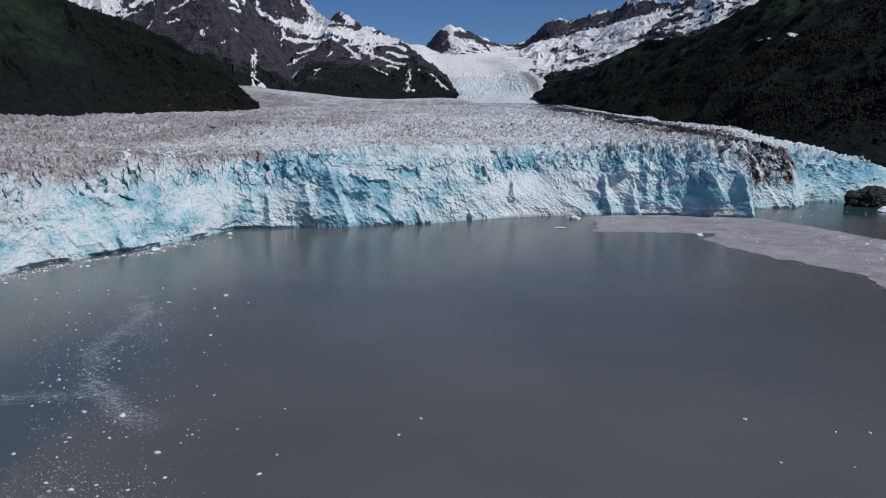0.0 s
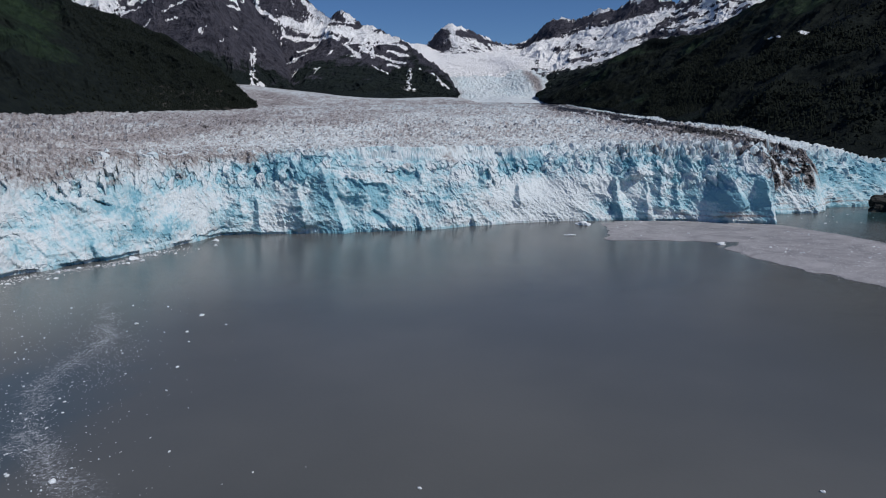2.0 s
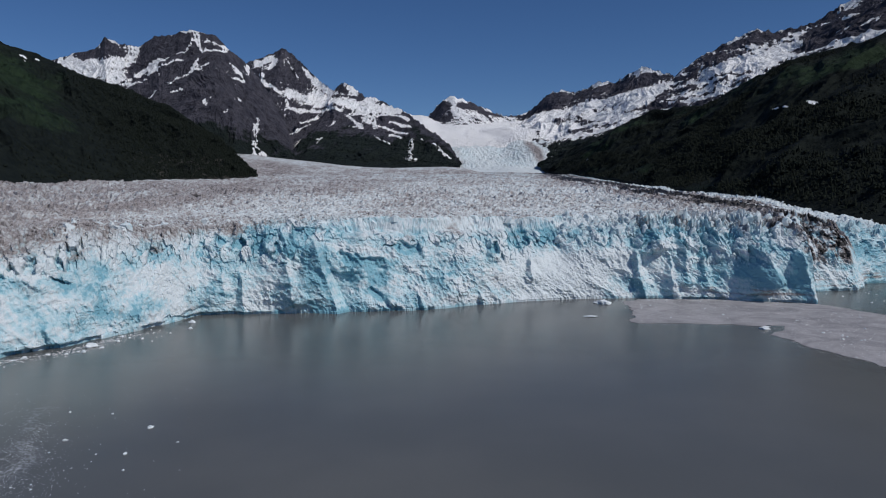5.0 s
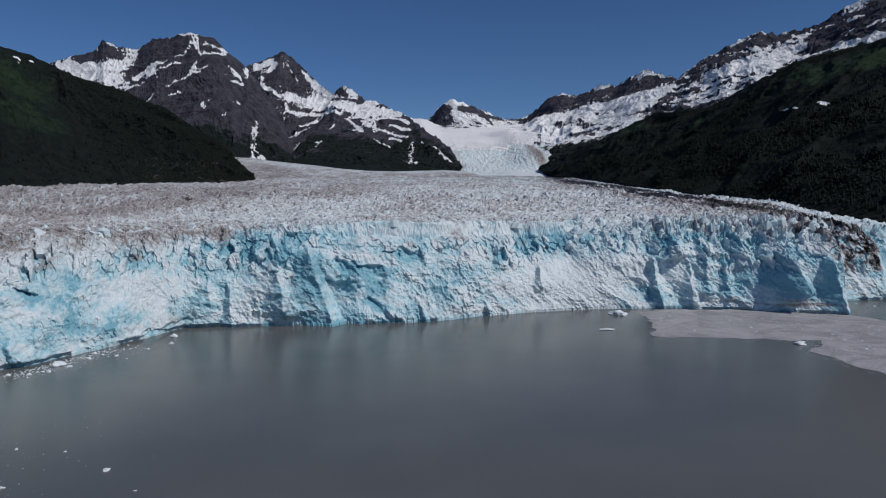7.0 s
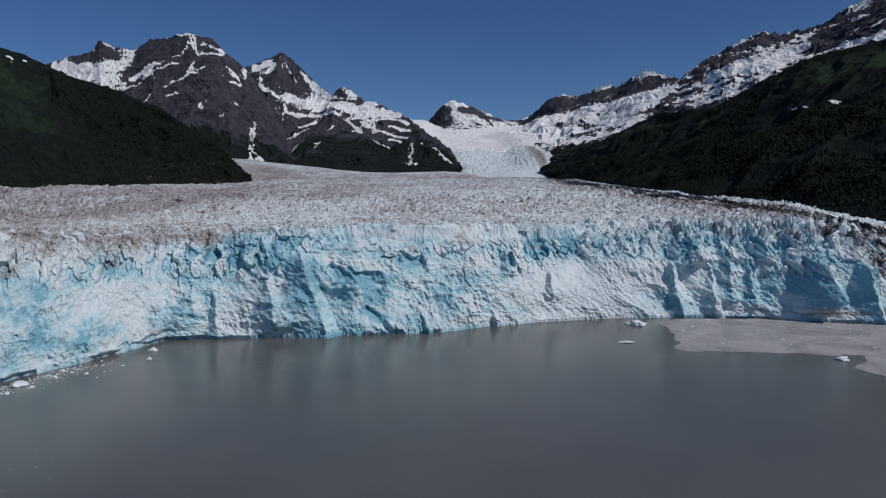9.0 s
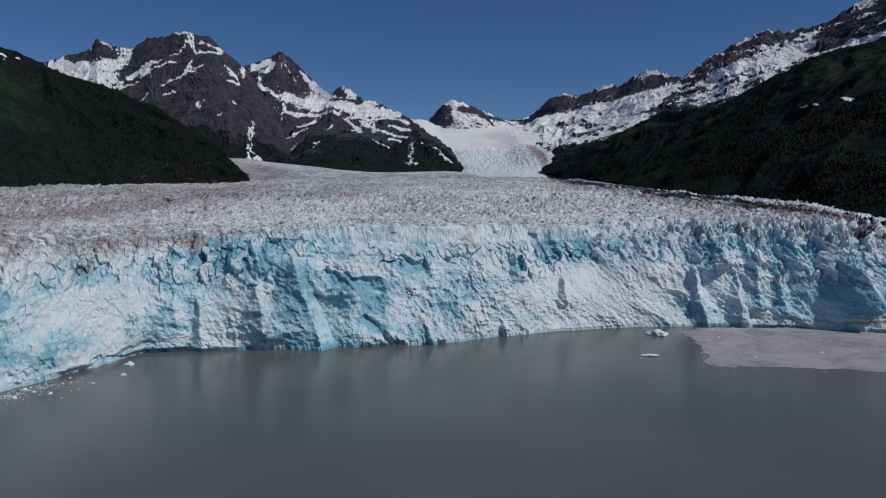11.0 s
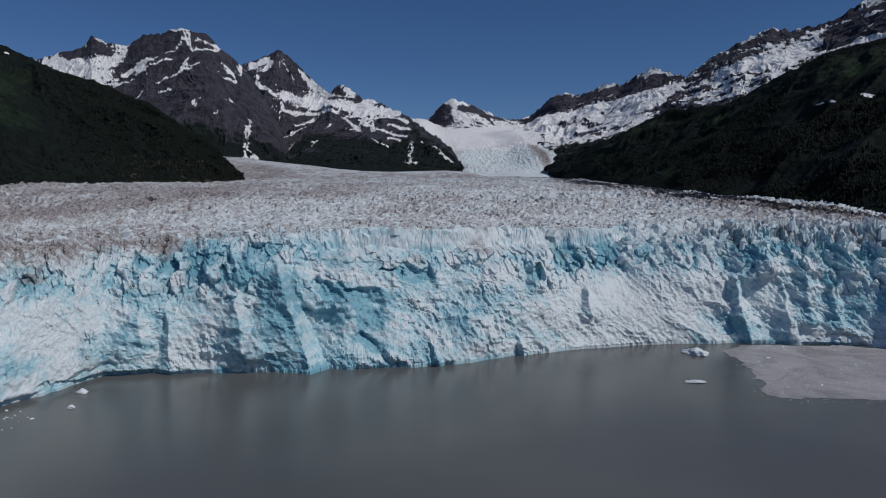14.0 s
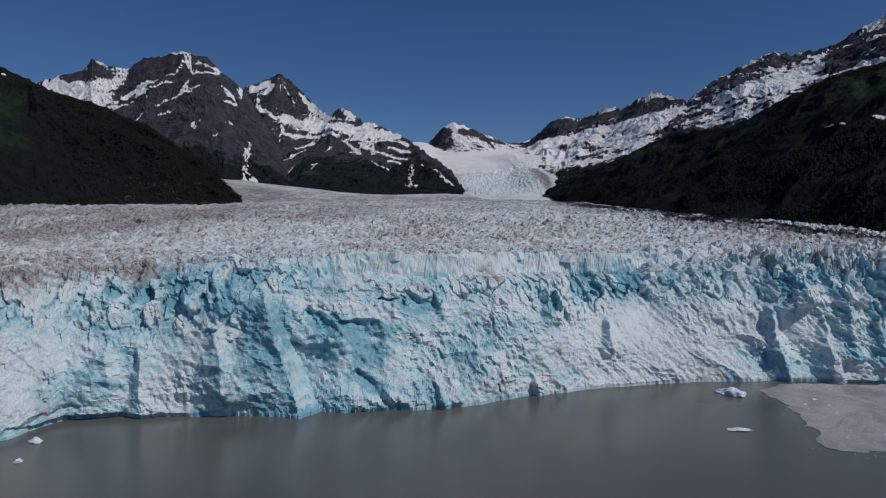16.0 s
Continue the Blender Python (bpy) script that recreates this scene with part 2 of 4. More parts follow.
def make_stone():
    m, n, l, p = material("dark_rock")
    fine = noise_node(n, l, 0.6, 6, 0.7)
    l.new(mix(n, l, ramp(n, l, fine, 0.35, 0.7), (0.007, 0.008, 0.007), (0.030, 0.030, 0.026)), p.inputs["Base Color"])
    p.inputs["Roughness"].default_value = 0.85
    bump(n, l, p, fine, 0.8, 0.5)
    return m


def make_tree():
    m, n, l, p = material("conifer_foliage")
    geo = n.new("ShaderNodeNewGeometry")
    fine = noise_node(n, l, 0.5, 4, 0.7)
    tone = mix(n, l, geo.outputs["Random Per Island"], (0.007, 0.010, 0.009), (0.012, 0.015, 0.012))
    l.new(mix(n, l, ramp(n, l, fine, 0.4, 0.7), tone, (0.012, 0.017, 0.011)), p.inputs["Base Color"])
    p.inputs["Roughness"].default_value = 0.9
    p.inputs["Specular IOR Level"].default_value = 0.1
    bump(n, l, p, fine, 0.8, 1.0)
    return m


TREE = make_tree()
ICE, MOUNTAIN, FOREST, WATER, SLUSH, STONE = make_ice(), make_mountain(), make_forest(), make_water(), make_slush(), make_stone()
CRUMB = make_floe("crumb_ice", (0.42, 0.43, 0.45), (0.64, 0.65, 0.67))
FLOE = make_floe("floe_ice", (0.5, 0.56, 0.6), (0.82, 0.84, 0.86))


def sheet(name, points, mat, parent=None, attributes=None, flip=False, sharp=False):
    """A mesh over a grid of points (rows, columns, 3), smooth-shaded, with one number a vertex for each attribute."""
    rows, cols = points.shape[:2]
    k = np.arange((rows - 1) * (cols - 1))
    a = (k // (cols - 1)) * cols + k % (cols - 1)
    quads = np.stack([a, a + 1, a + cols + 1, a + cols], 1)
    if flip:
        quads = quads[:, ::-1]
    mesh = bpy.data.meshes.new(name)
    mesh.vertices.add(rows * cols)
    mesh.vertices.foreach_set("co", points.reshape(-1).astype(np.float32))
    mesh.loops.add(quads.size)
    mesh.loops.foreach_set("vertex_index", quads.reshape(-1).astype(np.int32))
    mesh.polygons.add(len(quads))
    mesh.polygons.foreach_set("loop_start", np.arange(0, quads.size, 4, dtype=np.int32))
    mesh.update(calc_edges=True)
    for key, values in (attributes or {}).items():
        layer = mesh.attributes.new(key, "FLOAT", "POINT")
        layer.data.foreach_set("value", values.reshape(-1).astype(np.float32))
    if sharp:
        mesh.attributes.new("sharp_face", "BOOLEAN", "FACE").data.foreach_set("value", np.ones(len(quads), bool))
    mesh.materials.append(mat)
    ob = new(name, mesh)
    ob.parent = parent
    return ob


# ---- water ----
wy = np.r_[np.linspace(-6000, 0, 7), np.linspace(40, 96, 4), np.linspace(98, 300, 136), np.linspace(320, 620, 16), np.linspace(900, 9000, 8)]
wx = np.r_[np.linspace(-9000, -700, 8), np.linspace(-600, -150, 19), np.linspace(-145, -40, 71), np.linspace(-25, 600, 26), np.linspace(700, 9000, 8)]
gx, gy = np.meshgrid(wx, wy)
# bluer zone: more sky reflection on calmer water, painted into the colour
sky_tint = np.exp(-(((gx + 100) / 34) ** 2) - ((gy - 175) / 75) ** 2) 
# teal inlet water, its colour darkened for the hillside's reflection
teal = np.exp(-(((gx - 375) / 75) ** 2) - ((gy - 500) / 50) ** 2)
DRIFT = [(-112, 295), (-97, 250), (-95, 205), (-84, 180), (-75, 168), (-58, 146)]
DRIFT_ARM = [(-75, 168), (-98, 167), (-124, 171)]


def beside(line, wide):
    """How near a place on the water lies to a drift line, from 0 to 1."""
    ox, oy = gx + 5 * fbm(gx / 14, gy / 14, 0 * gx, 3, 901), gy + 5 * fbm(gx / 14, gy / 14, 0 * gx, 3, 902)
    least = np.full(gx.shape, 1e9)
    for x, y in along(line, np.linspace(0, 1, 90)):
        least = np.minimum(least, (ox - x) ** 2 + (oy - y) ** 2)
    return np.exp(-least / wide**2)


foam = np.maximum(beside(DRIFT, 4.5), beside(DRIFT_ARM, 4.0)) + 0.6 * np.exp(-(((gx + 75) / 22) ** 2) - ((gy - 116) / 9) ** 2)
foam = foam * (0.75 + 0.8 * fbm(gx / 6, gy / 6, 0 * gx, 3, 903))
tagged(sheet("water", np.stack([gx, gy, 0 * gx], -1), WATER, None, {"sky_tint": sky_tint, "teal": teal, "foam": foam}), "calm grey silt-laden fjord water with faint reflections", "water", kind="structure")

# ---- glacier ----
WATERLINE = [(-560, -60), (-400, 60), (-300, 150), (-240, 230), (-205, 290), (-193, 330), (-182, 358), (-168, 375), (-152, 392), (-142, 418), (-128, 445),
             (-117, 472), (-90, 476), (-40, 475), (-5, 479), (15, 480), (48, 495), (80, 506), (122, 514), (157, 513), (203, 503), (230, 488), (256, 477),
             (266, 500), (284, 530), (319, 530), (345, 562), (389, 570), (450, 580), (600, 560)]
HEAD = [(-1700, 700), (-1600, 1000), (-1500, 1500), (-1300, 2300), (-900, 2900), (-500, 3000), (100, 2750), (500, 2600), (540, 2300), (560, 2100), (620, 1600),
        (760, 1200), (900, 900)]
PROFILE = [(0, 0), (1, 3), (5, 13), (12, 28), (20, 37), (30, 44), (45, 50), (65, 52), (100, 54), (300, 66), (800, 96), (1500, 139), (2300, 188), (3500, 250)]
# buttresses and hollows of the front: two ends as place along x and height, reach to either side, metres outwards at either end
BUTTRESSES_WEST = [(-104, 24, -105, 14, 9, 5, 3, 2), (-95, 23, -92, -2, 7, 22, 4, 6), (-131, 24, -137, -2, 11, 9, 2, 5), (-158, 8, -150, -3, 8, 8, 3, 5), (-158, 31, -153, 27, 3, 2, -4, -3),
                   (-128, 4, -112, 3, 4, 2, -3, -2), (-106, 50, -105, 38, 6, 6, 5, 4), (-98, 50, -97, 40, 4, 5, 4, 3), (-80, 49, -79, 38, 5, 6, 4, 3), (-70, 47, -66, 36, 6, 5, 5, 4), (-62, 50, -61, 42, 5, 4, 4, 3)]
BUTTRESSES_MIDDLE = [(-51, 41, -36, -3, 32, 7, 9, 17), (-68, 30, -63, 4, 13, 9, 3, 5), (-35, 33, -26, 28, 9, 5, -3.2, -3.2), (-23, 29, -9, 24, 9, 5, -3.2, -2.5), (-40, 23, -26, 18, 8, 5, -2.5, -2.5), (-16, 12, -3, -2, 11, 5, -3, -4), (10, 8, 14, -3, 5, 4, 3, 4),
                     (50, 6, 51, -3, 4, 7, 3, 4), (84, 26, 86, 13, 6, 9, 5, 4), (-9, 38, 13, 35, 6, 3, -3.5, -3.5), (25, 40, 33, 38, 5, 3, -3, -3), (59, 39, 60, 28, 5, 6, 5, 3)]
BUTTRESSES_EAST = [(130, 45, 140, 43, 6, 4, -2.5, -2.5), (168, 53, 171, 31, 19, 10, 9, 8), (156, 29, 161, -2, 9, 11, 6, 7), (187, 43, 186, 10, 9, 11, 7, 6), (210, 47, 207, 31, 7, 8, 6, 4), (228, 33, 236, 10, 24, 6, 7, 10),
                   (250, 31, 256, -3, 15, 5, 5, 7), (122, 12, 150, -3, 7, 16, 1, 3), (197, 30, 199, 6, 6, 8, 4, 4), (178, 24, 176, 4, 7, 8, 3, 4)]
# bluer and whiter parts of the front: place along x, height, half width, half height, amount
# several bluer parts also paint in the shade of alcoves, hollows and flanks
BLUE_PARTS = [(-95, 45, 18, 7, 0.3), (-70, 43, 16, 9, 0.34), (-125, 49, 8, 3, 0.2), (-50, 18, 12, 20, 0.42), (-22, 26, 16, 7, 0.5), (-12, 8, 16, 10, 0.45), (4, 36, 13, 4, 0.42), (92, 42, 24, 7, 0.36), (58, 33, 6, 5, 0.3),
              (84, 20, 6, 6, 0.2), (162, 40, 13, 9, 0.5), (195, 38, 18, 9, 0.4), (222, 20, 18, 12, 0.5), (250, 12, 10, 12, 0.35), (156, 14, 6, 14, 0.25), (-148, 18, 9, 12, 0.2), (-140, 6, 9, 6, 0.15), (-155, 28, 8, 5, 0.3), (105, 14, 42, 15, -0.36), (-130, 18, 9, 13, -0.12)]


def glacier_surface(s, d):
    """Points of the ice for fractions s along its front and metres d back from the water, with how blue and how dirty it is."""
    s, d = np.meshgrid(s, d)
    zero = 0 * d
    w, h = along(WATERLINE, s), along(HEAD, s)
    way = h - w
    way = way / np.linalg.norm(way, axis=-1, keepdims=True)
    front = w[..., 0]
    run = s * np.linalg.norm(np.diff(np.array(WATERLINE, float), axis=0), axis=1).sum()
    x, y = w[..., 0] + way[..., 0] * d, w[..., 1] + way[..., 1] * d
    depth, height = np.array(PROFILE).T
    # the front is steeper in some places than in others
    pace = 1 + 0.3 * noise3(run / 45, zero, zero, 41) + 0.15 * noise3(run / 13, zero, zero, 42)
    near = 1 - smooth(60, 200, d)
    z = np.interp(d * (1 + (pace - 1) * near), depth, height)
    low = 1 - 0.5 * smooth(250, 480, front)
    z = z * (low + (1 - low) * smooth(50, 330, d))
    z = z + 45 * smooth(1500, 2600, d) * smooth(-150, -500, x)
    # the ice sinks towards the foot of the eastern hillside
    side = x - np.interp(y, [620, 720, 800, 930, 1080, 1250, 1430, 1650, 1900, 2380], [444, 417, 422, 442, 462, 473, 490, 504, 509, 470])
    z = z + smooth(-150, 10, side) * np.interp(y, [600, 670, 720, 800, 930, 1080, 1430, 2150], [2, 7, 4, -1, -5, -8, -11, -8])
    # a wall of clean ice below the brow
    wall = smooth(-45, -25, front) * (1 - smooth(100, 150, front))
    edge = d + 3 * noise3(run / 16, zero, zero, 43) - 0.09 * (front - 30)
    z = z + wall * 10 * (smooth(40, 43.5, edge) - smooth(20, 62, edge))
    free = d * (1 + 0.5 * fbm(run / 36, zero, zero, 3, 44))
    face = 1 - smooth(34, 84, free)
    # relief of the front, outwards: broken towers above, smoother slides and facets below
    warp, rise = fbm(run / 22, z / 16, zero, 3, 1), fbm(run / 22, z / 16, zero, 3, 2)
    lw, zw = run + 5 * warp + 0.2 * z, z + 4 * rise
    towers = smooth(-5, 5, z - 31 - 9 * fbm(run / 30, z / 30, zero, 3, 37) + 5 * smooth(150, 190, front)) * face
    towers = towers * (1 - 0.85 * np.exp(-(((front + 33) / 28) ** 2) - ((z - 36) / 9) ** 2)) * (1 - 0.7 * wall * smooth(42, 46, z)) * (0.55 + 0.45 * smooth(-0.3, 0.2, fbm(run / 24, z / 12, zero, 3, 36)))
    c1, e1, o1, _ = cells(lw / 19, zw / 14, 101)
    c2, e2, o2, f2 = cells((run + 3 * warp + 1.5 * fbm(run / 4, z / 4, zero, 2, 40)) / 4.8, (zw + 1.5 * fbm(run / 4, z / 4, zero, 2, 45)) / 6.4, 111)
    c3, e3, o3, f3 = cells((run + 2 * rise + 0.35 * z) / 2.0, zw / 2.8, 121)
    slant = run + 0.75 * z + 6 * warp  # the slides run down towards +x
    groove = ridged(slant / 4.2, zw / 34, zero, 4, 23, 0.6) - 0.5
    chip = ridged(run / 3.4 + 0.3 * z, zw / 2.6, zero, 3, 31, 0.6) - 0.5
    slide = np.exp(-(((front - 105 - 0.7 * (20 - z)) / 38) ** 2)) * (1 - smooth(26, 36, z)) + 0.5 * np.exp(-(((front + 130) / 9) ** 2)) * (1 - smooth(18, 30, z))
    block_end = smooth(200, 214, front) * (1 - smooth(256, 262, front)) * (1 - smooth(22, 30, z))
    quiet = np.clip(slide + block_end, 0, 1)
    patch = smooth(-0.2, 0.35, fbm(run / 17, z / 11, zero, 3, 38))
    upper = 3.6 * (o2 - 0.5) + 1.8 * f2 + 1.5 * (o3 - 0.5) + 1.0 * f3 - 0.9 * (1 - smooth(0, 0.12, e2 - c2)) - 0.4 * (1 - smooth(0, 0.12, e3 - c3))
    folds = ridged((run + 0.6 * z + 5 * warp) / 15, zw / 12, zero, 3, 25, 0.5) - 0.5
    crumple = ridged((run + 0.4 * z + 3 * rise) / 5.5, zw / 4.6, zero, 4, 27, 0.62) - 0.5
    lower = (1 - 0.7 * quiet) * (3.2 * folds + (0.7 + 1.2 * patch) * 1.5 * crumple + 0.9 * (0.3 + patch) * f3 + 0.8 * (0.4 + patch) * chip) + (0.6 + 0.5 * slide) * groove
    out = 8 * fbm(run / 42, z / 30, zero, 2, 3) + 2.5 * fbm(run / 19, z / 15, zero, 2, 5) + 0.8 * towers * upper + 0.85 * (1 - towers) * lower + 0.5 * fbm(run / 1.6, z / 1.2, zero, 2, 33)
    joint = (1 - smooth(0, 0.06, e1 - c1)) * (1 - quiet)
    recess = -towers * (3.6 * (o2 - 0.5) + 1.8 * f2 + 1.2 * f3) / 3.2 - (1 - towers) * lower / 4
    shade_tint, jitter = zero, fbm(run / 6, z / 5, zero, 3, 39)
    for x0, z0, x1, z1, before, after, a0, a1 in BUTTRESSES_WEST + BUTTRESSES_MIDDLE + BUTTRESSES_EAST:
        long = math.hypot(x1 - x0, z1 - z0)
        tx, tz = (x1 - x0) / long, (z1 - z0) / long
        px, pz = front - x0 + 2.0 * warp + 1.6 * jitter, z - z0 + 2.5 * rise - 1.6 * jitter
        if a0 < 0:
            px, pz = px + 1.5 * jitter, pz - 2 * jitter
        way_on, off = px * tx + pz * tz, pz * tx - px * tz
        k = np.clip(way_on / long, 0, 1)
        reach = np.where(off < 0, before, after) * (0.25 + 0.75 * k)
        tent = np.clip(1 - np.abs(off) / reach, 0, 1) * smooth(-2.5, 0.5, way_on) * (1 - smooth(long - 0.5, long + 2.5, way_on))
        out = out + (a0 + (a1 - a0) * k) * tent
        # shade painted as bluer ice in hollows and on flanks facing -x
        shade_tint = shade_tint + np.clip(1 - np.abs(off) / reach, 0, 1) ** 0.4 * (tent > 0) * (1.0 if a0 < 0 else 0.9 * (off < 0))
    out = out * face
    if d.flat[0] < 0.1:  # the foot keeps to the waterline
        foot = np.convolve(np.pad(out[0], 24, mode="edge"), np.hanning(49) / np.hanning(49).sum(), mode="valid")
        out = out - 0.85 * foot * (1 - smooth(0, 44, z)) * face
    # the sea has cut a low notch along the foot
    notch = smooth(-0.3, 0.2, noise3(run / 14, zero, zero, 47)) * (1 - 0.8 * smooth(30, 60, front) * (1 - smooth(140, 156, front)))
    west = smooth(-85, -105, front)
    out = out - (2.2 + 1.8 * west) * notch * (1 - smooth(0.6 + 0.6 * west, 1.5 + 0.8 * west, z)) * (d < 3)
    # broken blocks of the upper ice
    far = smooth(250, 1500, d)
    spread = 1 + 1.6 * far
    xw, yw = x + 4 * fbm(x / 14, y / 14, zero, 3, 51), y + 4 * fbm(x / 14, y / 14, zero, 3, 52)
    n1, n2, _, t1 = cells(xw / (5.0 * spread), yw / (3.4 * spread), 7)
    _, _, sown, t2 = cells(xw / (2.1 * spread), yw / (1.7 * spread), 8)
    _, _, _, t3 = cells(xw / 24 + 5, yw / 15, 9)
    crack = smooth(0.0, 0.22, n2 - n1)
    top = smooth(16, 52, free) * smooth(18, 42, z + 20 * smooth(100, 300, d))
    block = 3.4 * t1 + 1.7 * t2 + 2.4 * t3 + (crack - 1) * 2.0 + 1.1 * fbm(x / 3, y / 3, zero, 3, 61)
    spire = smooth(130, 190, front) * (1 - smooth(60, 120, d)) + smooth(-150, -200, front) * 0.3
    block = block * (0.5 + 0.3 * smooth(90, 220, d) + 1.0 * spire) * (1 - 0.75 * wall * smooth(20, 30, edge) * (1 - smooth(44, 50, edge)))
    z2 = z + block * top * (1 - 0.35 * far) + 5 * fbm(x / 130, y / 130, zero, 3, 71) * smooth(100, 400, d)
    x2, y2 = x - way[..., 0] * out, y - way[..., 1] * out
    z2 = np.where(d < 0.3, -2.5, z2 + (0.8 * chip + towers * (2.4 * (o2 - 0.5) + 1.2 * (o3 - 0.5))) * face * smooth(0.5, 3, z))
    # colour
    # bluer in recesses: the ice's own cold colour plus painted-in shade
    blue = (0.36 + 0.08 * towers + 0.5 * recess - 0.3 * slide + 0.75 * fbm((run + 0.5 * z) / 24, z / 12, zero, 4, 81, 0.65) + 0.35 * fbm((run + 0.8 * z) / 7, z / 4, zero, 3, 82)) * face + 0.42 * np.clip(shade_tint, 0, 1.2) * face
    for fx, fz, rx, rz, amount in BLUE_PARTS:
        blue = blue + amount * face * np.exp(-(((front - fx + 3 * warp) / rx) ** 2) - ((z - fz + 2 * rise) / rz) ** 2)
    blue = blue + 0.2 * (sown - 0.5) * face - 0.25 * wall * np.exp(-(((z - 50) / 4) ** 2))
    blue = blue + top * (0.10 + 0.10 * (1 - smooth(80, 200, d)) + 0.35 * (0.45 - crack) * (1 - 0.5 * smooth(60, 260, d)) + 0.30 * smooth(800, 1500, d) * smooth(-250, 50, x))
    dirt = top * (0.48 + 0.10 * smooth(90, 260, d) + 0.24 * fbm(x / 55, y / 130, zero, 4, 91) + 0.13 * smooth(-20, -220, x) * (1 - smooth(900, 1700, d)) + 0.38 * (0.75 - crack) + 0.3 * (sown - 0.5))
    dirt = dirt - 0.07 * smooth(40, 140, x) * top - 0.4 * wall * smooth(28, 34, edge) * (1 - smooth(43, 48, edge))
    dirt = dirt + face * 0.34 * smooth(0.05, 0.5, fbm((run + 0.5 * z) / 15, z / 8, zero, 4, 93, 0.6)) + 0.22 * joint * face * smooth(0.5, 0.8, o1)
    # dusty shoulder of the ice on one side
    brow = np.interp(front, [-220, -180, -140, -105, -60], [20, 27, 38, 48, 58]) + 9 * fbm(run / 18, z / 14, zero, 3, 97)
    shoulder = smooth(-6, 10, z - brow) * smooth(-60, -110, front) * (1 - smooth(60, 160, d))
    dirt, blue = dirt + 0.26 * shoulder * (1 - 0.5 * top), blue - 0.3 * shoulder
    # rubble band along the side of the glacier
    lane = x - np.interp(y, [520, 650, 850, 1000, 1160, 1550, 1900, 2300], [302, 320, 318, 330, 352, 372, 425, 470])
    lane = lane + 14 * fbm(y / 50, x / 50, zero, 3, 95)
    dirt = dirt + 0.3 * smooth(1400, 2000, d) * smooth(-100, -350, x)
    patchy = 0.75 + 1.2 * fbm(x / 5, y / 5, z / 3, 4, 99, 0.75) + 1.3 * fbm(x / 8, y / 70, zero, 3, 96)
    on_lane = np.exp(-((lane / (34 + d * 0.006)) ** 2))
    dirt = dirt + (1.0 + 0.5 * smooth(40, 120, d)) * patchy * on_lane * smooth(8, 32, z) - 0.35 * smooth(38, 60, lane) * top
    blue = blue + 0.12 * smooth(40, 60, lane) * top
    dirt = dirt + 0.95 * patchy * np.exp(-(((front - 292 - 0.5 * (30 - z)) / 24) ** 2)) * smooth(12, 26, z) * face
    # the front's eastern end is tinted bluer to stand for its shade
    blue = blue + 0.35 * smooth(322, 345, front) * face
    strata = np.exp(-(((z - 4.2 - 1.2 * noise3(run / 30, zero, zero, 98)) / 0.9) ** 2)) + 0.7 * np.exp(-(((z - 7.5) / 0.6) ** 2))
    dirt = dirt + 0.55 * strata * smooth(160, 190, front) * face
    blue = blue + 0.3 * (1 - smooth(0.3, 3, z)) * face
    return np.stack([x2, y2, z2], -1), {"blue": blue, "dirt": dirt}


glacier = tagged(new("glacier"), "tidewater glacier with a crevassed white and blue ice front", "glacier")
seen = np.r_[np.linspace(0.16, 0.315, 160)[:-1], np.linspace(0.315, 0.8, 1480), np.linspace(0.8, 1, 130)[1:]]
steps = np.linspace(0, 1, 2000)
fine_d = steps * 62
stride = np.r_[0, np.cumsum(np.hypot(np.diff(fine_d), np.diff(np.interp(fine_d, *np.array(PROFILE).T))))]
rows_d = np.interp(np.linspace(0, stride[-1], 170), stride, fine_d)
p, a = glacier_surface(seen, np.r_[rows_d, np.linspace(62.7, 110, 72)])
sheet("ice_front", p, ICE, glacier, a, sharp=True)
d = 110 * np.exp(np.linspace(0, np.log(3300 / 110), 340))
p, a = glacier_surface(np.linspace(0.10, 1, 820), d)
tagged(sheet("upper_ice", p, ICE, glacier, a, sharp=True), "broken dusty ice surface rising up the valley")


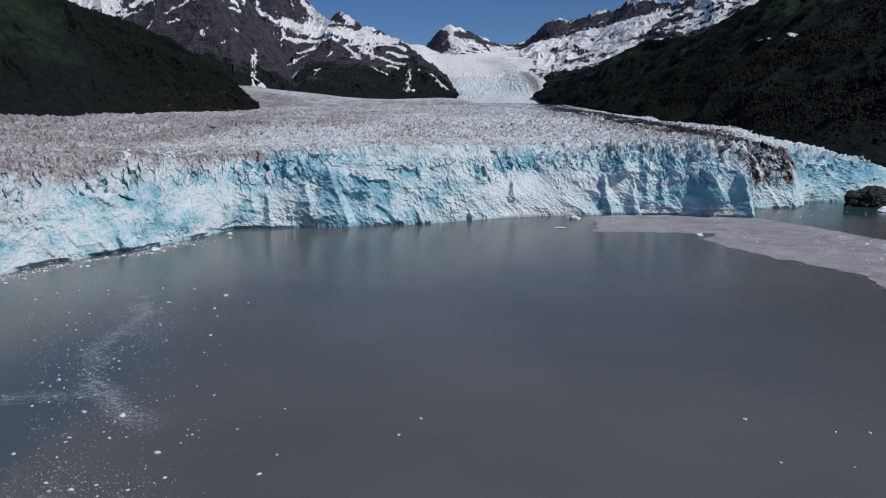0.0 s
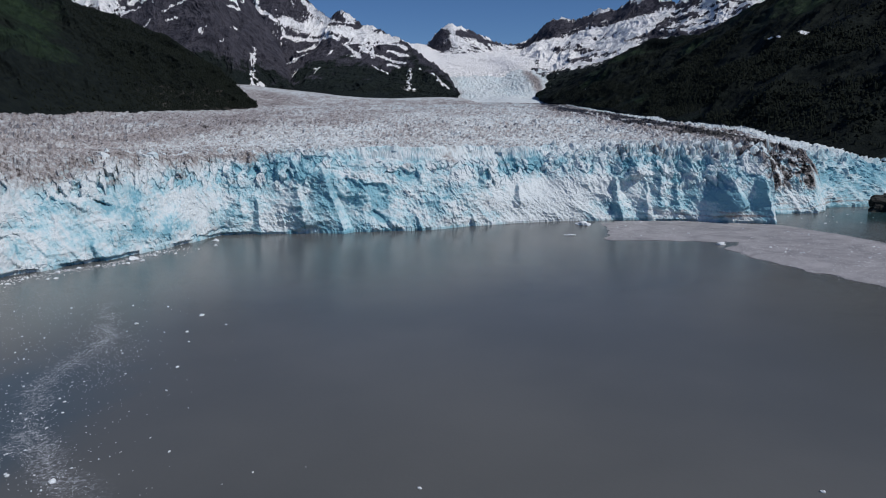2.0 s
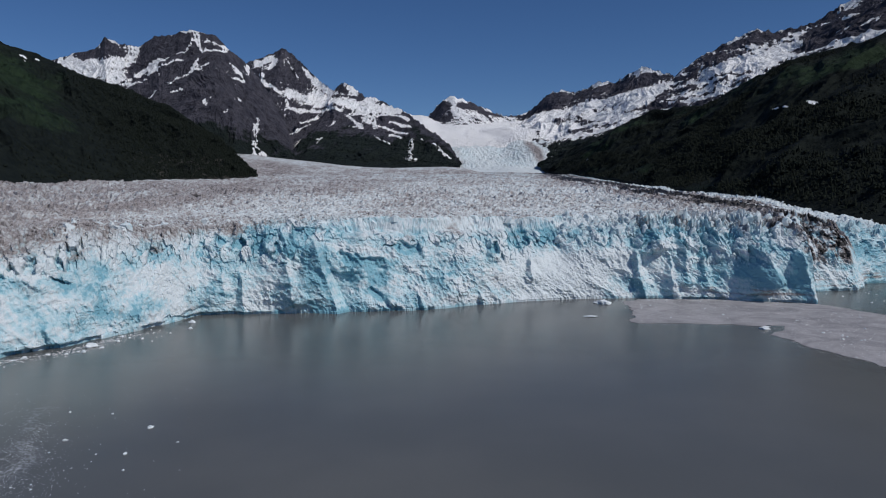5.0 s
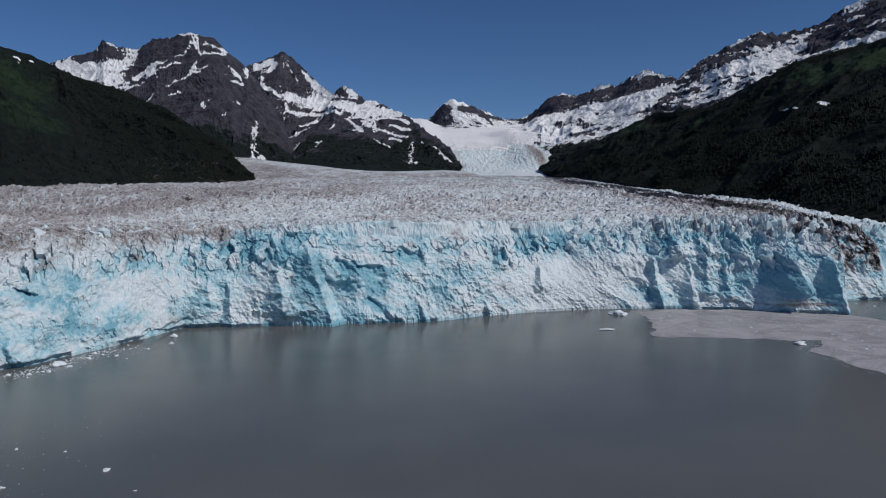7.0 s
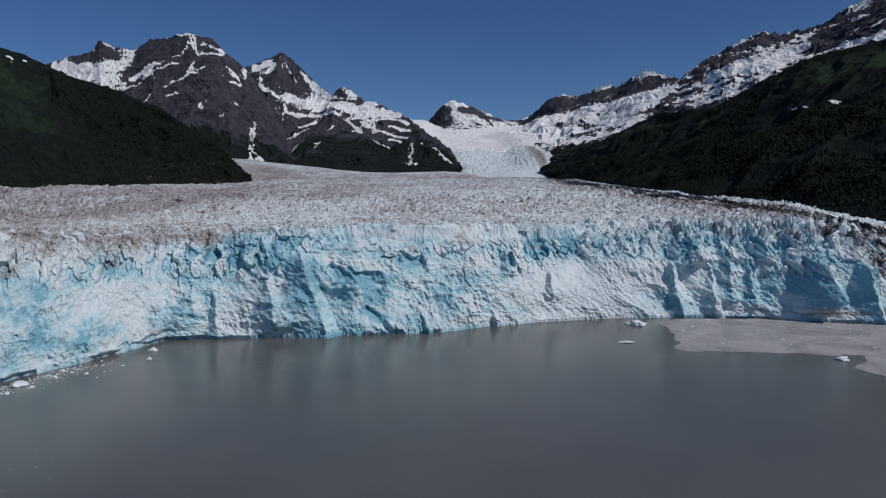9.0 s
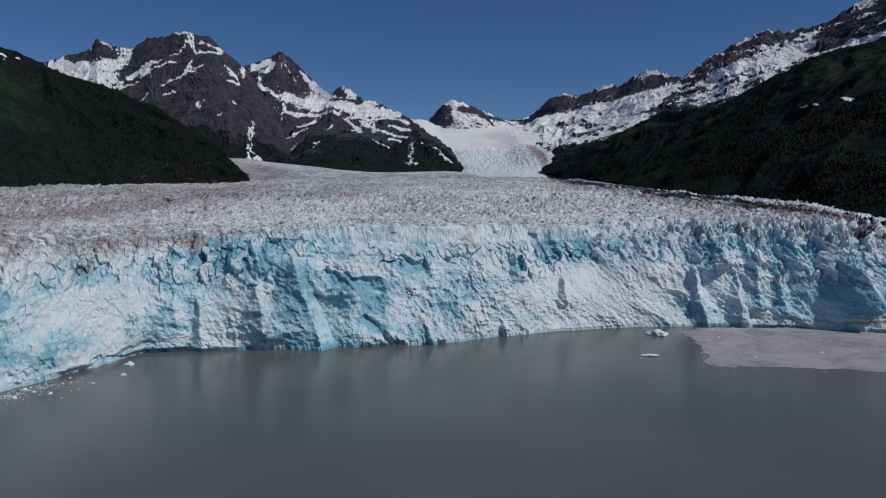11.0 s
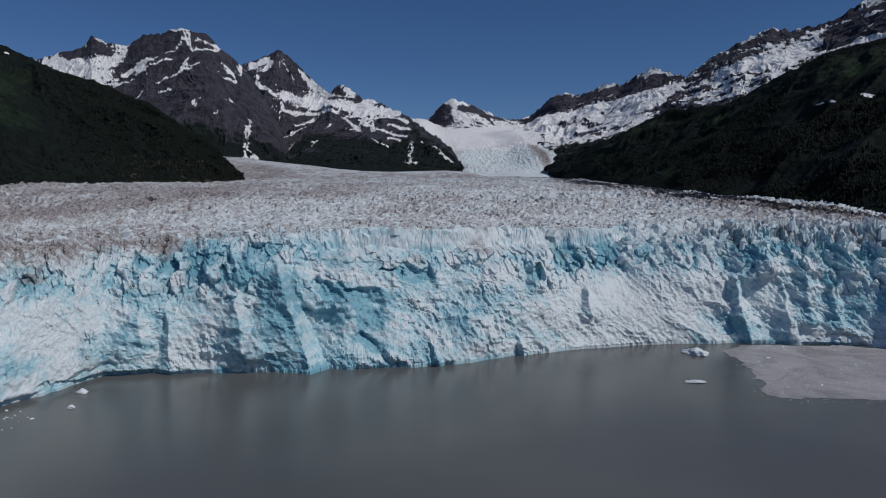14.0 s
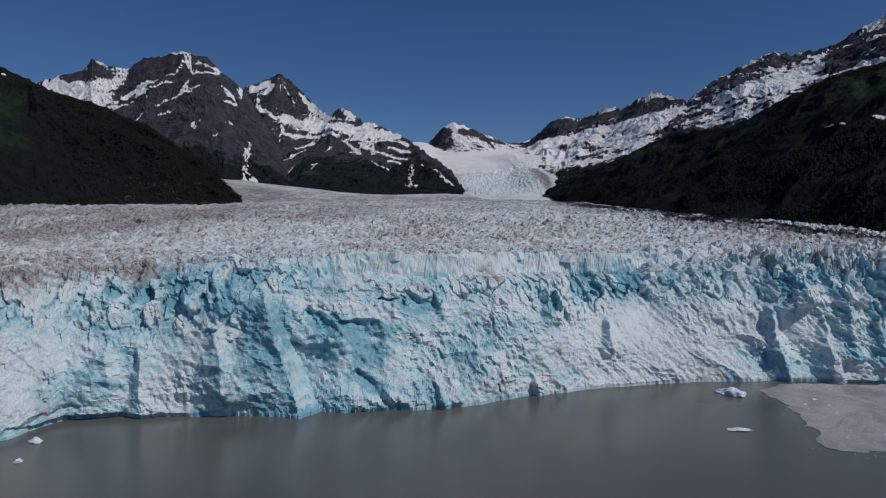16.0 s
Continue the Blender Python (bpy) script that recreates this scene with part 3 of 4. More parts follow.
def serac(k):
    """A leaning, irregular pillar of ice, widest at its base, set into the broken ground behind the front."""
    r = random.Random(900 + k)
    zone = r.random()
    at = r.uniform(0.63, 0.745) if zone < 0.7 else r.uniform(0.40, 0.63)
    place, tone = glacier_surface(np.array([at]), np.array([r.uniform(24, 62) if zone < 0.7 else r.uniform(38, 75)]))
    base, blue = place[0, 0], float(tone["blue"][0, 0])
    tall, wide, sides = r.uniform(2.0, 4.8) * (1 if zone < 0.7 else 0.6), r.uniform(1.5, 3.4), r.randint(5, 7)
    lean = (r.gauss(0, 0.5), r.gauss(-0.2, 0.5))
    bm = bmesh.new()
    rings = []
    for level, (h, k_) in enumerate(((-3.0, 1.35), (0.2 * tall, 1.1), (0.55 * tall, 0.75), (0.85 * tall, 0.35))):
        ring_ = []
        for n_ in range(sides):
            ang = 6.2832 * n_ / sides + r.uniform(-0.25, 0.25)
            rad = wide * k_ * r.uniform(0.6, 1.4)
            ring_.append(bm.verts.new((rad * math.cos(ang) + lean[0] * level * 0.5, 0.8 * rad * math.sin(ang) + lean[1] * level * 0.5, h + r.uniform(-0.4, 0.4))))
        rings.append(ring_)
    for low_, high in zip(rings, rings[1:]):
        for n_ in range(sides):
            bm.faces.new((low_[n_], low_[(n_ + 1) % sides], high[(n_ + 1) % sides], high[n_]))
    peak = bm.verts.new((lean[0] * 1.8 + r.uniform(-0.4, 0.4), lean[1] * 1.8, tall))
    for n_ in range(sides):
        bm.faces.new((rings[-1][n_], rings[-1][(n_ + 1) % sides], peak))
    mesh = bpy.data.meshes.new("serac")
    bm.to_mesh(mesh)
    count = len(mesh.vertices)
    bm.free()
    mesh.attributes.new("sharp_face", "BOOLEAN", "FACE").data.foreach_set("value", np.ones(len(mesh.polygons), bool))
    mesh.attributes.new("blue", "FLOAT", "POINT").data.foreach_set("value", np.full(count, min(max(blue, 0.05), 0.3) + r.uniform(-0.1, 0.1), np.float32))
    mesh.attributes.new("dirt", "FLOAT", "POINT").data.foreach_set("value", np.full(count, r.uniform(0.0, 0.25), np.float32))
    mesh.materials.append(ICE)
    ob = new("serac", mesh)
    ob.parent = glacier
    ob.location = base
    return ob


for k in range(130):
    serac(k)

# ---- mountains ----
def massif(name, crest, foot, mat, label, cols=600, rows=170, rough=60.0, gully=140.0, bend=0.85, snowline=400.0, snow_soft=220.0,
           treeline=300.0, spots=(), snow_at=(), rock_at=(), veg_at=(), base=None, jag=9.0, crag=0.55, lift=0.0, streaks=0.0, seed=0, extra=None):
    """A mountainside from its crest down to its foot, with ribs and gullies, a back slope and an apron below the foot."""
    u, v = np.linspace(0, 1, cols), np.r_[-np.linspace(1, 0.04, 12) ** 1.2, np.linspace(0, 1, rows), 1.02, 1.1]
    uu, vv = np.meshgrid(u, v)
    c, f = along(crest, uu), along(foot, uu)
    t = np.clip(vv, 0, 1)
    pts = c + (f - c) * t[..., None]
    pts[..., 2] = c[..., 2] + (f[..., 2] - c[..., 2]) * t**bend
    b = np.clip(-vv, 0, 1)
    pts[..., 1] += 420 * b
    pts[..., 2] -= c[..., 2] * 0.9 * b + 900 * np.clip(vv - 1, 0, 1)
    x, y, z = pts[..., 0].copy(), pts[..., 1].copy(), pts[..., 2].copy()
    size = np.linalg.norm((f - c)[..., :2], axis=-1)
    span = np.linalg.norm(np.diff(np.array(crest, float), axis=0), axis=1).sum()
    wander = fbm(x / 260, y / 260, z / 260, 3, seed + 1)
    rib = ridged(uu * span / gully + 0.9 * wander + t * 0.8, t * size / (gully * 3.0), 0 * x, 6, seed + 2, 0.58)
    crags = ridged(x / 70, y / 70, z / 50, 4, seed + 7, 0.6)
    body = smooth(0, 0.14, t) * (1 - smooth(0.85, 1.0, t))
    push = (rib - 0.45) * rough * body * 1.7 + (fbm(x / 150, y / 150, z / 150, 4, seed + 5) * 0.7 + (crags - 0.45) * crag) * rough * (0.12 + 0.88 * body)
    away = (f - c)[..., :2] / np.maximum(size, 1)[..., None]
    pts[..., 0] += away[..., 0] * push * 0.8
    pts[..., 1] += away[..., 1] * push * 0.8
    pts[..., 2] += push * 0.3
    pts[..., 2] += jag * (ridged(x / 38, y / 38, 0 * x, 4, seed + 9) - 0.42) * np.exp(-((vv / 0.06) ** 2)) * 1.7
    n = np.cross(np.gradient(pts, axis=1), np.gradient(pts, axis=0))
    up = np.abs(n[..., 2]) / (np.linalg.norm(n, axis=-1) + 1e-6)
    mottle = fbm(x / 110, y / 110, z / 60, 5, seed + 13, 0.65)
    snow = base + np.clip((z - snowline) / snow_soft, -0.9, 0.35) - np.clip(0.58 - up, -0.1, 0.5) * 0.7 + 0.35 * (0.46 - rib) + 0.4 * mottle - 0.35 * (crags - 0.4)
    for su, sv, ru, rv, amount in spots:
        snow = snow + amount * np.exp(-(((uu - su) / ru) ** 2) - ((vv - sv) / rv) ** 2)
    speck = 0.5 * fbm(x / 30, y / 30, z / 22, 3, seed + 15, 0.6) + 0.7 * fbm(uu * span / 11 + 3 * wander, t * size / 34, 0 * x, 3, seed + 14, 0.6)
    line = np.abs(noise3(uu * span / 70 + 1.6 * wander + 1.5 * t, t * size / 420, 0 * x, seed + 17))
    chute = (1 - smooth(0.02, 0.10, line)) * smooth(-0.15, 0.3, fbm(x / 130, y / 130, z / 70, 3, seed + 19)) * smooth(420, 560, z)
    runnel = ridged(uu * span / 26 + 2.2 * wander, t * size / 160, 0 * x, 3, seed + 16) - 0.5
    ragged = 0.95 + 0.7 * mottle + 0.7 * speck

    def bands(rows_):
        most = np.zeros(x.shape)
        for x1, z1, x2, z2, broad in rows_:
            ax, az, bx, bz = pts[..., 0] - x1 + 18 * speck + 8 * (crags - 0.45), pts[..., 2] - z1 + 12 * mottle - 10 * speck, x2 - x1, z2 - z1
            k = np.clip((ax * bx + az * bz) / (bx * bx + bz * bz + 1e-6), 0, 1)
            most = np.maximum(most, np.exp(-(((ax - k * bx) ** 2 + (az - k * bz) ** 2) / (broad * np.maximum(ragged + (0.45 if broad > 17 else 0.0), 0.15)) ** 2)))
        return most

    snow = snow + lift * smooth(770, 840, z) + 1.25 * bands(snow_at) - 1.1 * bands(rock_at) + streaks * chute + 0.5 * speck - 0.45 * runnel
    veg = 0.35 + (treeline - z + 110 * mottle) / 160 + (1.1 + 0.6 * speck) * bands(veg_at)
    extras = {"snow": np.clip(snow, -0.5, 1.5), "veg": np.clip(veg, -0.5, 1.5)}
    if extra:
        extras |= extra(uu, t, x, y, z, mottle)
    tagged(sheet(name, pts, mat, None, extras, sharp=mat is MOUNTAIN), label, "mountain", kind="structure")
    return pts, uu, t, extras["snow"]


# bands of snow, bare rock and scrub: two ends as place along x and height, then half width
B_SNOW = [(-1596, 738, -1242, 674, 28.9), (-1466, 698, -1195, 601, 38.6), (-1348, 701, -1202, 729, 32.0), (-1286, 747, -1191, 770, 18.0), (-1219, 706, -1195, 759, 21.4), (-1501, 772, -1344, 796, 11.0), (-1347, 823, -1267, 764, 9.1), (-1271, 776, -1176, 778, 12.6), (-1195, 601, -1062, 683, 23.9), (-1149, 633, -1079, 673, 27.4), (-1151, 562, -1096, 593, 8.4), (-1098, 620, -953, 679, 10.1), (-1052, 669, -1016, 704, 6.8), (-953, 563, -862, 631, 8.2), (-859, 621, -827, 665, 6.6), (-1011, 489, -996, 522, 5.7)]
B_FINE = [(-920, 512, -890, 531, 5.7), (-774, 453, -764, 486, 4.6), (-873, 635, -875, 686, 6.0), (-972, 832, -909, 832, 12.3), (-926, 818, -896, 757, 10.4), (-907, 819, -872, 723, 6.9), (-864, 788, -791, 758, 15.7), (-868, 732, -781, 737, 8.7), (-942, 736, -929, 772, 7.6), (-879, 824, -826, 811, 6.3), (-1033, 819, -1005, 792, 8.8), (-759, 679, -705, 623, 8.7), (-696, 641, -715, 707, 7.1), (-697, 413, -684, 428, 4.6), (-599, 409, -565, 288, 6.8), (-567, 288, -505, 230, 8.8), (-560, 268, -547, 234, 8.7), (-721, 603, -693, 601, 6.9), (-683, 501, -674, 492, 4.2), (-973, 717, -929, 736, 5.1)]
B_ROCK = [(-1482, 760, -1342, 770, 21.9), (-1371, 809, -1262, 750, 18.1), (-1188, 622, -1157, 722, 17.4), (-1145, 736, -1029, 797, 49.5), (-997, 784, -945, 807, 21.0), (-860, 808, -802, 786, 17.5)]
B_VEG = [(-677, 305, -568, 256, 63.3), (-745, 364, -681, 342, 29.4)]
C_SNOW = [(-915, 1037, -806, 1069, 13.2), (-966, 989, -864, 1026, 18.4), (-889, 884, -836, 1003, 17.9), (-892, 843, -820, 775, 14.7), (-883, 762, -836, 732, 16.7), (-826, 800, -718, 709, 11.8), (-802, 1071, -726, 993, 7.8), (-763, 1010, -636, 821, 7.5), (-644, 821, -518, 694, 11.8), (-793, 834, -744, 797, 7.3), (-646, 947, -509, 755, 12.3), (-529, 817, -400, 674, 23.1), (-665, 704, -202, 572, 34.2), (-562, 729, -349, 583, 34.5), (-478, 626, -156, 530, 32.7), (-202, 555, -32, 505, 22.8), (-174, 567, -123, 581, 19.5), (-639, 585, -299, 513, 16.2), (-673, 658, -634, 582, 8.8)]
C_LOW = [(-283, 670, -256, 651, 20.4), (-248, 623, -187, 589, 10.0), (-267, 477, -180, 397, 8.9), (-501, 458, -433, 494, 9.8), (-526, 404, -456, 437, 9.5), (-333, 401, -312, 439, 5.3), (-352, 304, -340, 338, 3.9), (-57, 474, 27, 445, 9.0), (-56, 431, 33, 391, 8.6), (-142, 475, -113, 378, 10.5), (-100, 400, 19, 344, 8.3), (-45, 348, -3, 318, 8.9), (43, 311, 29, 214, 5.8), (19, 211, 43, 211, 10.8), (-162, 460, -31, 487, 14.6), (-517, 276, -452, 340, 8.5), (-110, 330, -49, 288, 4.7), (79, 315, 86, 296, 4.6), (125, 282, 177, 220, 5.7), (-193, 496, -154, 430, 10.9)]
C_ROCK = [(-837, 1072, -737, 1034, 26.3), (-750, 942, -562, 729, 29.2), (-731, 1013, -646, 947, 25.8), (-350, 618, -205, 593, 16.0), (-334, 673, -288, 631, 16.3), (-879, 906, -766, 812, 19.8)]
C_VEG = [(-370, 356, -143, 314, 65.0), (-315, 433, -232, 409, 42.2), (-354, 234, 132, 203, 44.5), (6, 287, 99, 246, 52.3), (-146, 331, -26, 250, 36.4), (41, 410, 76, 338, 26.3)]
E_SNOW = [(857, 506, 1075, 511, 33.5), (832, 455, 854, 375, 25.1), (891, 425, 1112, 535, 18.5), (615, 489, 651, 379, 46.3), (686, 482, 807, 496, 26.9), (1191, 560, 1345, 561, 33.2), (1314, 592, 1433, 611, 16.2), (1127, 497, 1166, 457, 15.8), (1080, 448, 1087, 414, 12.7), (1011, 413, 1052, 414, 9.3), (909, 364, 973, 387, 5.4), (1444, 652, 1536, 702, 9.8), (1378, 549, 1414, 564, 9.5), (1054, 389, 1098, 405, 5.9), (1354, 651, 1324, 603, 11.2), (846, 666, 910, 671, 7.7), (1007, 663, 1012, 643, 7.7), (1107, 675, 1110, 646, 6.9), (1312, 678, 1388, 729, 3.9), (604, 344, 738, 395, 16.5)]
E_LOW = [(657, 317, 794, 341, 7.4), (704, 366, 806, 377, 12.7), (741, 290, 752, 292, 3.3), (961, 335, 972, 345, 3.1), (1076, 493, 1133, 519, 5.9), (1542, 687, 1559, 697, 6.6), (1598, 738, 1635, 776, 8.1), (1368, 536, 1328, 502, 4.6), (616, 199, 645, 212, 5.1), (502, 255, 531, 176, 11.2), (825, 357, 870, 375, 5.7), (1390, 546, 1406, 549, 4.5), (994, 431, 1051, 457, 5.8)]
E_ROCK = [(762, 570, 862, 655, 26.0), (755, 549, 882, 551, 23.8), (865, 593, 974, 606, 19.5), (918, 557, 991, 533, 17.6), (1024, 591, 1082, 590, 27.8), (1006, 552, 1056, 554, 19.9), (1106, 622, 1152, 574, 13.1), (952, 410, 1139, 545, 14.8), (1150, 558, 1207, 598, 18.5), (1082, 478, 1113, 493, 14.3), (1189, 575, 1261, 627, 18.0), (1318, 671, 1378, 674, 17.7), (1297, 620, 1328, 626, 14.1), (1403, 709, 1468, 676, 17.3), (1322, 535, 1364, 544, 12.6), (1259, 499, 1347, 540, 10.1), (1525, 685, 1604, 744, 27.2), (1427, 594, 1486, 634, 15.4), (1530, 668, 1554, 672, 24.8), (1431, 576, 1459, 591, 18.3)]
E_VEG = [(578, 229, 882, 294, 52.1), (805, 310, 954, 322, 24.8), (989, 329, 1207, 409, 29.8)]
D_ROCK = [(175, 537, 262, 628, 20.5), (192, 498, 271, 541, 17.5), (352, 626, 484, 607, 18.2), (458, 583, 613, 594, 16.2), (494, 580, 506, 523, 11.1), (415, 651, 471, 638, 13.9), (675, 599, 813, 602, 9.7)]
A_CREST = [(-1420, 2000, 699), (-1196, 1950, 571), (-1005, 1900, 475), (-913, 1880, 443), (-806, 1850, 390), (-704, 1830, 360), (-621, 1820, 326), (-562, 1800, 298), (-494, 1790, 253), (-425, 1780, 199), (-363, 1770, 142)]
A_FOOT = [(-528, 700, 76), (-528, 800, 83), (-513, 940, 91), (-508, 1050, 94), (-497, 1150, 97), (-473, 1250, 102), (-438, 1330, 106), (-412, 1400, 109), (-377, 1500, 115), (-356, 1600, 121), (-345, 1700, 127)]
B_CREST = [(-1833, 3500, 656), (-1647, 3450, 747), (-1533, 3430, 772), (-1429, 3400, 789), (-1371, 3370, 834), (-1305, 3350, 804), (-1194, 3320, 782), (-1119, 3290, 821), (-1034, 3260, 819), (-937, 3230, 839), (-824, 3220, 810), (-772, 3250, 751), (-722, 3300, 716), (-648, 3300, 622), (-533, 3200, 443), (-439, 3000, 254)]
B_FOOT = [(-1308, 2400, 138), (-1153, 2450, 157), (-981, 2480, 176), (-800, 2500, 195), (-621, 2550, 228), (-583, 2600, 237), (-544, 2650, 234), (-462, 2650, 221), (-379, 2600, 209)]
C_CREST = [(-1112, 4850, 986), (-1036, 4850, 1017), (-919, 4840, 1060), (-864, 4830, 1073), (-809, 4824, 1114), (-720, 4780, 1048), (-604, 4600, 921), (-510, 4400, 814), (-384, 4000, 691), (-338, 3850, 703), (-295, 3770, 692), (-255, 3740, 670), (-192, 3650, 606), (-132, 3600, 587), (-31, 3450, 521), (35, 3300, 467), (88, 3050, 392), (118, 2950, 356), (150, 2850, 326), (188, 2720, 272), (216, 2560, 200)]
C_FOOT = [(-775, 3600, 337), (-502, 3000, 254), (-386, 2650, 217), (-307, 2560, 203), (-219, 2480, 190), (-119, 2420, 182), (-24, 2380, 176), (89, 2360, 171), (163, 2350, 168), (189, 2350, 170)]
D_CREST = [(12, 4500, 632), (101, 4450, 597), (164, 4400, 591), (207, 4250, 630), (249, 4200, 666), (298, 4178, 683), (349, 4180, 677), (408, 4200, 653), (492, 4250, 633), (592, 4350, 601), (697, 4450, 599), (770, 4450, 603), (867, 4480, 649)]
E_CREST = [(678, 4450, 589), (752, 4350, 587), (794, 4200, 615), (821, 4050, 650), (852, 3950, 670), (907, 3880, 678), (950, 3800, 644), (986, 3650, 655), (1017, 3550, 667), (1058, 3450, 641), (1088, 3330, 660), (1111, 3216, 678), (1138, 3100, 638), (1162, 2950, 586), (1238, 2892, 645), (1323, 2824, 699), (1396, 2761, 732), (1464, 2698, 711), (1540, 2621, 715), (1598, 2558, 752), (1644, 2502, 785), (1725, 2391, 838), (1806, 2250, 872)]
E_FOOT = [(512, 3300, 387), (507, 2900, 295), (495, 2600, 213), (515, 2450, 174), (572, 2400, 181), (640, 2300, 194), (718, 2200, 222), (821, 2100, 239), (894, 1900, 244), (962, 1700, 250), (1023, 1500, 262), (1102, 1400, 270)]
F_CREST = [(481, 2480, 194), (523, 2400, 216), (584, 2300, 245), (646, 2200, 275), (683, 2050, 302), (722, 2000, 318), (758, 1950, 317), (800, 1850, 309), (793, 1700, 323), (807, 1600, 339), (814, 1500, 351), (845, 1400, 357), (872, 1300, 359), (926, 1200, 386), (967, 1050, 399), (1029, 900, 409)]
F_FOOT = [(470, 2380, 162), (492, 2150, 145), (509, 1900, 128), (504, 1650, 111), (490, 1430, 94), (473, 1250, 83), (462, 1080, 74), (442, 930, 66), (422, 800, 58), (417, 720, 50), (424, 670, 44), (444, 620, 31), (499, 560, 13), (575, 480, 6)]

massif("mountain_west", B_CREST, B_FOOT, MOUNTAIN, "dark rocky mountain with snow gullies and a summit snowfield", rough=42, gully=210, base=0.02, lift=0.35, streaks=0.6, snowline=1040, snow_soft=2000,
       treeline=245, seed=100, snow_at=B_SNOW + B_FINE, rock_at=B_ROCK, veg_at=B_VEG)
massif("mountain_northwest", C_CREST, C_FOOT, MOUNTAIN, "pointed snow-streaked peak with a ridge falling to the glacier", rough=38, gully=180, base=0.06, lift=0.1, streaks=0.9, snowline=960, snow_soft=2000,
       treeline=240, seed=200, jag=12, snow_at=C_SNOW + C_LOW, rock_at=C_ROCK, veg_at=C_VEG)
massif("mountain_northeast", E_CREST, E_FOOT, MOUNTAIN, "long snow-covered rocky ridge above forested slopes", rough=40, gully=200, base=0.34, streaks=0.45, snowline=480, snow_soft=700, cols=800,
       rows=180, treeline=240, seed=300, jag=13, snow_at=E_SNOW + E_LOW, rock_at=E_ROCK, veg_at=E_VEG, spots=((0.0, 0.9, 0.13, 0.5, 0.9),))


def icefall():
    """Snow basin and icefall that feed the glacier from below the far peak."""
    gx, gy = np.meshgrid(np.linspace(-60, 960, 420), np.linspace(2250, 4700, 360))
    zero = 0 * gx
    z = np.interp(gy, [2250, 2450, 2700, 3000, 3300, 3700, 4100, 4450, 4700], [150, 170, 225, 300, 375, 450, 530, 590, 560])
    z = z + 14 * fbm(gx / 160, gy / 160, zero, 4, 401) + 34 * smooth(390, 520, gx) * smooth(2480, 2700, gy) * (1 - smooth(3200, 3800, gy)) + 20 * smooth(200, 100, gx) * smooth(2600, 2900, gy)
    broken = smooth(2350, 2600, gy) * (1 - smooth(2900, 3200, gy))
    xw, yw = gx + 12 * fbm(gx / 50, gy / 50, zero, 3, 402), gy + 12 * fbm(gx / 50, gy / 50, zero, 3, 403)
    n1, n2, _, tilt = cells(xw / 11, yw / 14, 17)
    z = z + broken * (5 * tilt + 2.5 * (smooth(0, 0.3, n2 - n1) - 0.7))
    blue = broken * (0.36 + 0.22 * fbm(gx / 80, gy / 120, zero, 3, 411) + 0.22 * (0.5 - smooth(0, 0.3, n2 - n1)))
    dirt = 0.02 + broken * (0.12 + 0.3 * fbm(gx / 40, gy / 90, zero, 3, 431) + 0.6 * np.exp(-(((gx - 500 - 0.05 * (gy - 2400)) / 24) ** 2)) + 0.35 * np.exp(-(((gx - 210 - 0.02 * (gy - 2400)) / 20) ** 2)))
    snowy = smooth(2780, 3050, gy + 90 * fbm(gx / 60, gy / 60, zero, 4, 421))
    top = np.stack([gx, gy, z - 10 + 12.5 * snowy], -1)[100:]
    tagged(sheet("snow_basin", top, MOUNTAIN, None, {"snow": zero[100:] + 1.6, "veg": zero[100:] - 1}), "smooth white snow basin below the far peak", "snowfield", kind="structure")
    tagged(sheet("icefall", np.stack([gx, gy, z], -1), ICE, None, {"blue": blue - 0.1, "dirt": dirt}), "white blue-tinted broken icefall feeding the glacier", "icefall", kind="structure")


icefall()


def side_ice():
    """Smooth fan of ice that comes in below the western peaks and joins the main glacier."""
    back = [(-840, 2600, 285), (-717, 2600, 262), (-626, 2600, 246), (-550, 2620, 238), (-490, 2610, 227), (-408, 2580, 217), (-279, 2470, 199), (-201, 2420, 187),
            (-110, 2390, 178), (-20, 2360, 174), (139, 2335, 176), (208, 2325, 172)]
    front_ = [(-560, 1750, 104), (-250, 1800, 112), (0, 1900, 122), (150, 2000, 132), (260, 2100, 140)]
    uu, vv = np.meshgrid(np.linspace(0, 1, 340), np.linspace(0, 1.06, 150))
    pts = along(front_, uu) + (along(back, uu) - along(front_, uu)) * vv[..., None]
    x, y = pts[..., 0].copy(), pts[..., 1].copy()
    pts[..., 2] += (3.5 * fbm(x / 60, y / 60, 0 * x, 5, 451, 0.6) + 3 * (ridged(x / 26, y / 40, 0 * x, 3, 452) - 0.4) + 2.5 * (ridged(x / 9, y / 14, 0 * x, 3, 454) - 0.4)) * (1 - smooth(0.6, 1, vv))
    dirt = 0.62 + 0.22 * fbm(x / 40, y / 90, 0 * x, 4, 453) + 0.3 * fbm(x / 9, y / 12, 0 * x, 3, 455) + 0.15 * smooth(0.5, 0.2, uu) - 0.2 * smooth(0.6, 0.95, vv)
    tagged(sheet("side_glacier", pts, ICE, None, {"blue": 0 * x - 0.12, "dirt": dirt}, sharp=True), "smooth pale side glacier joining below the western peaks", "glacier", kind="structure")


side_ice()
D_FOOT = [(60, 3950, 480), (180, 3850, 470), (300, 3750, 455), (420, 3800, 465), (560, 3950, 500), (700, 4150, 540), (860, 4200, 560)]
massif("mountain_north", D_CREST, D_FOOT, MOUNTAIN, "small rocky peak with a snow cap at the valley head", cols=300, rows=90, rough=26, gully=110, base=0.75, snowline=590, snow_soft=900,
       treeline=0, seed=500, jag=16, rock_at=D_ROCK)


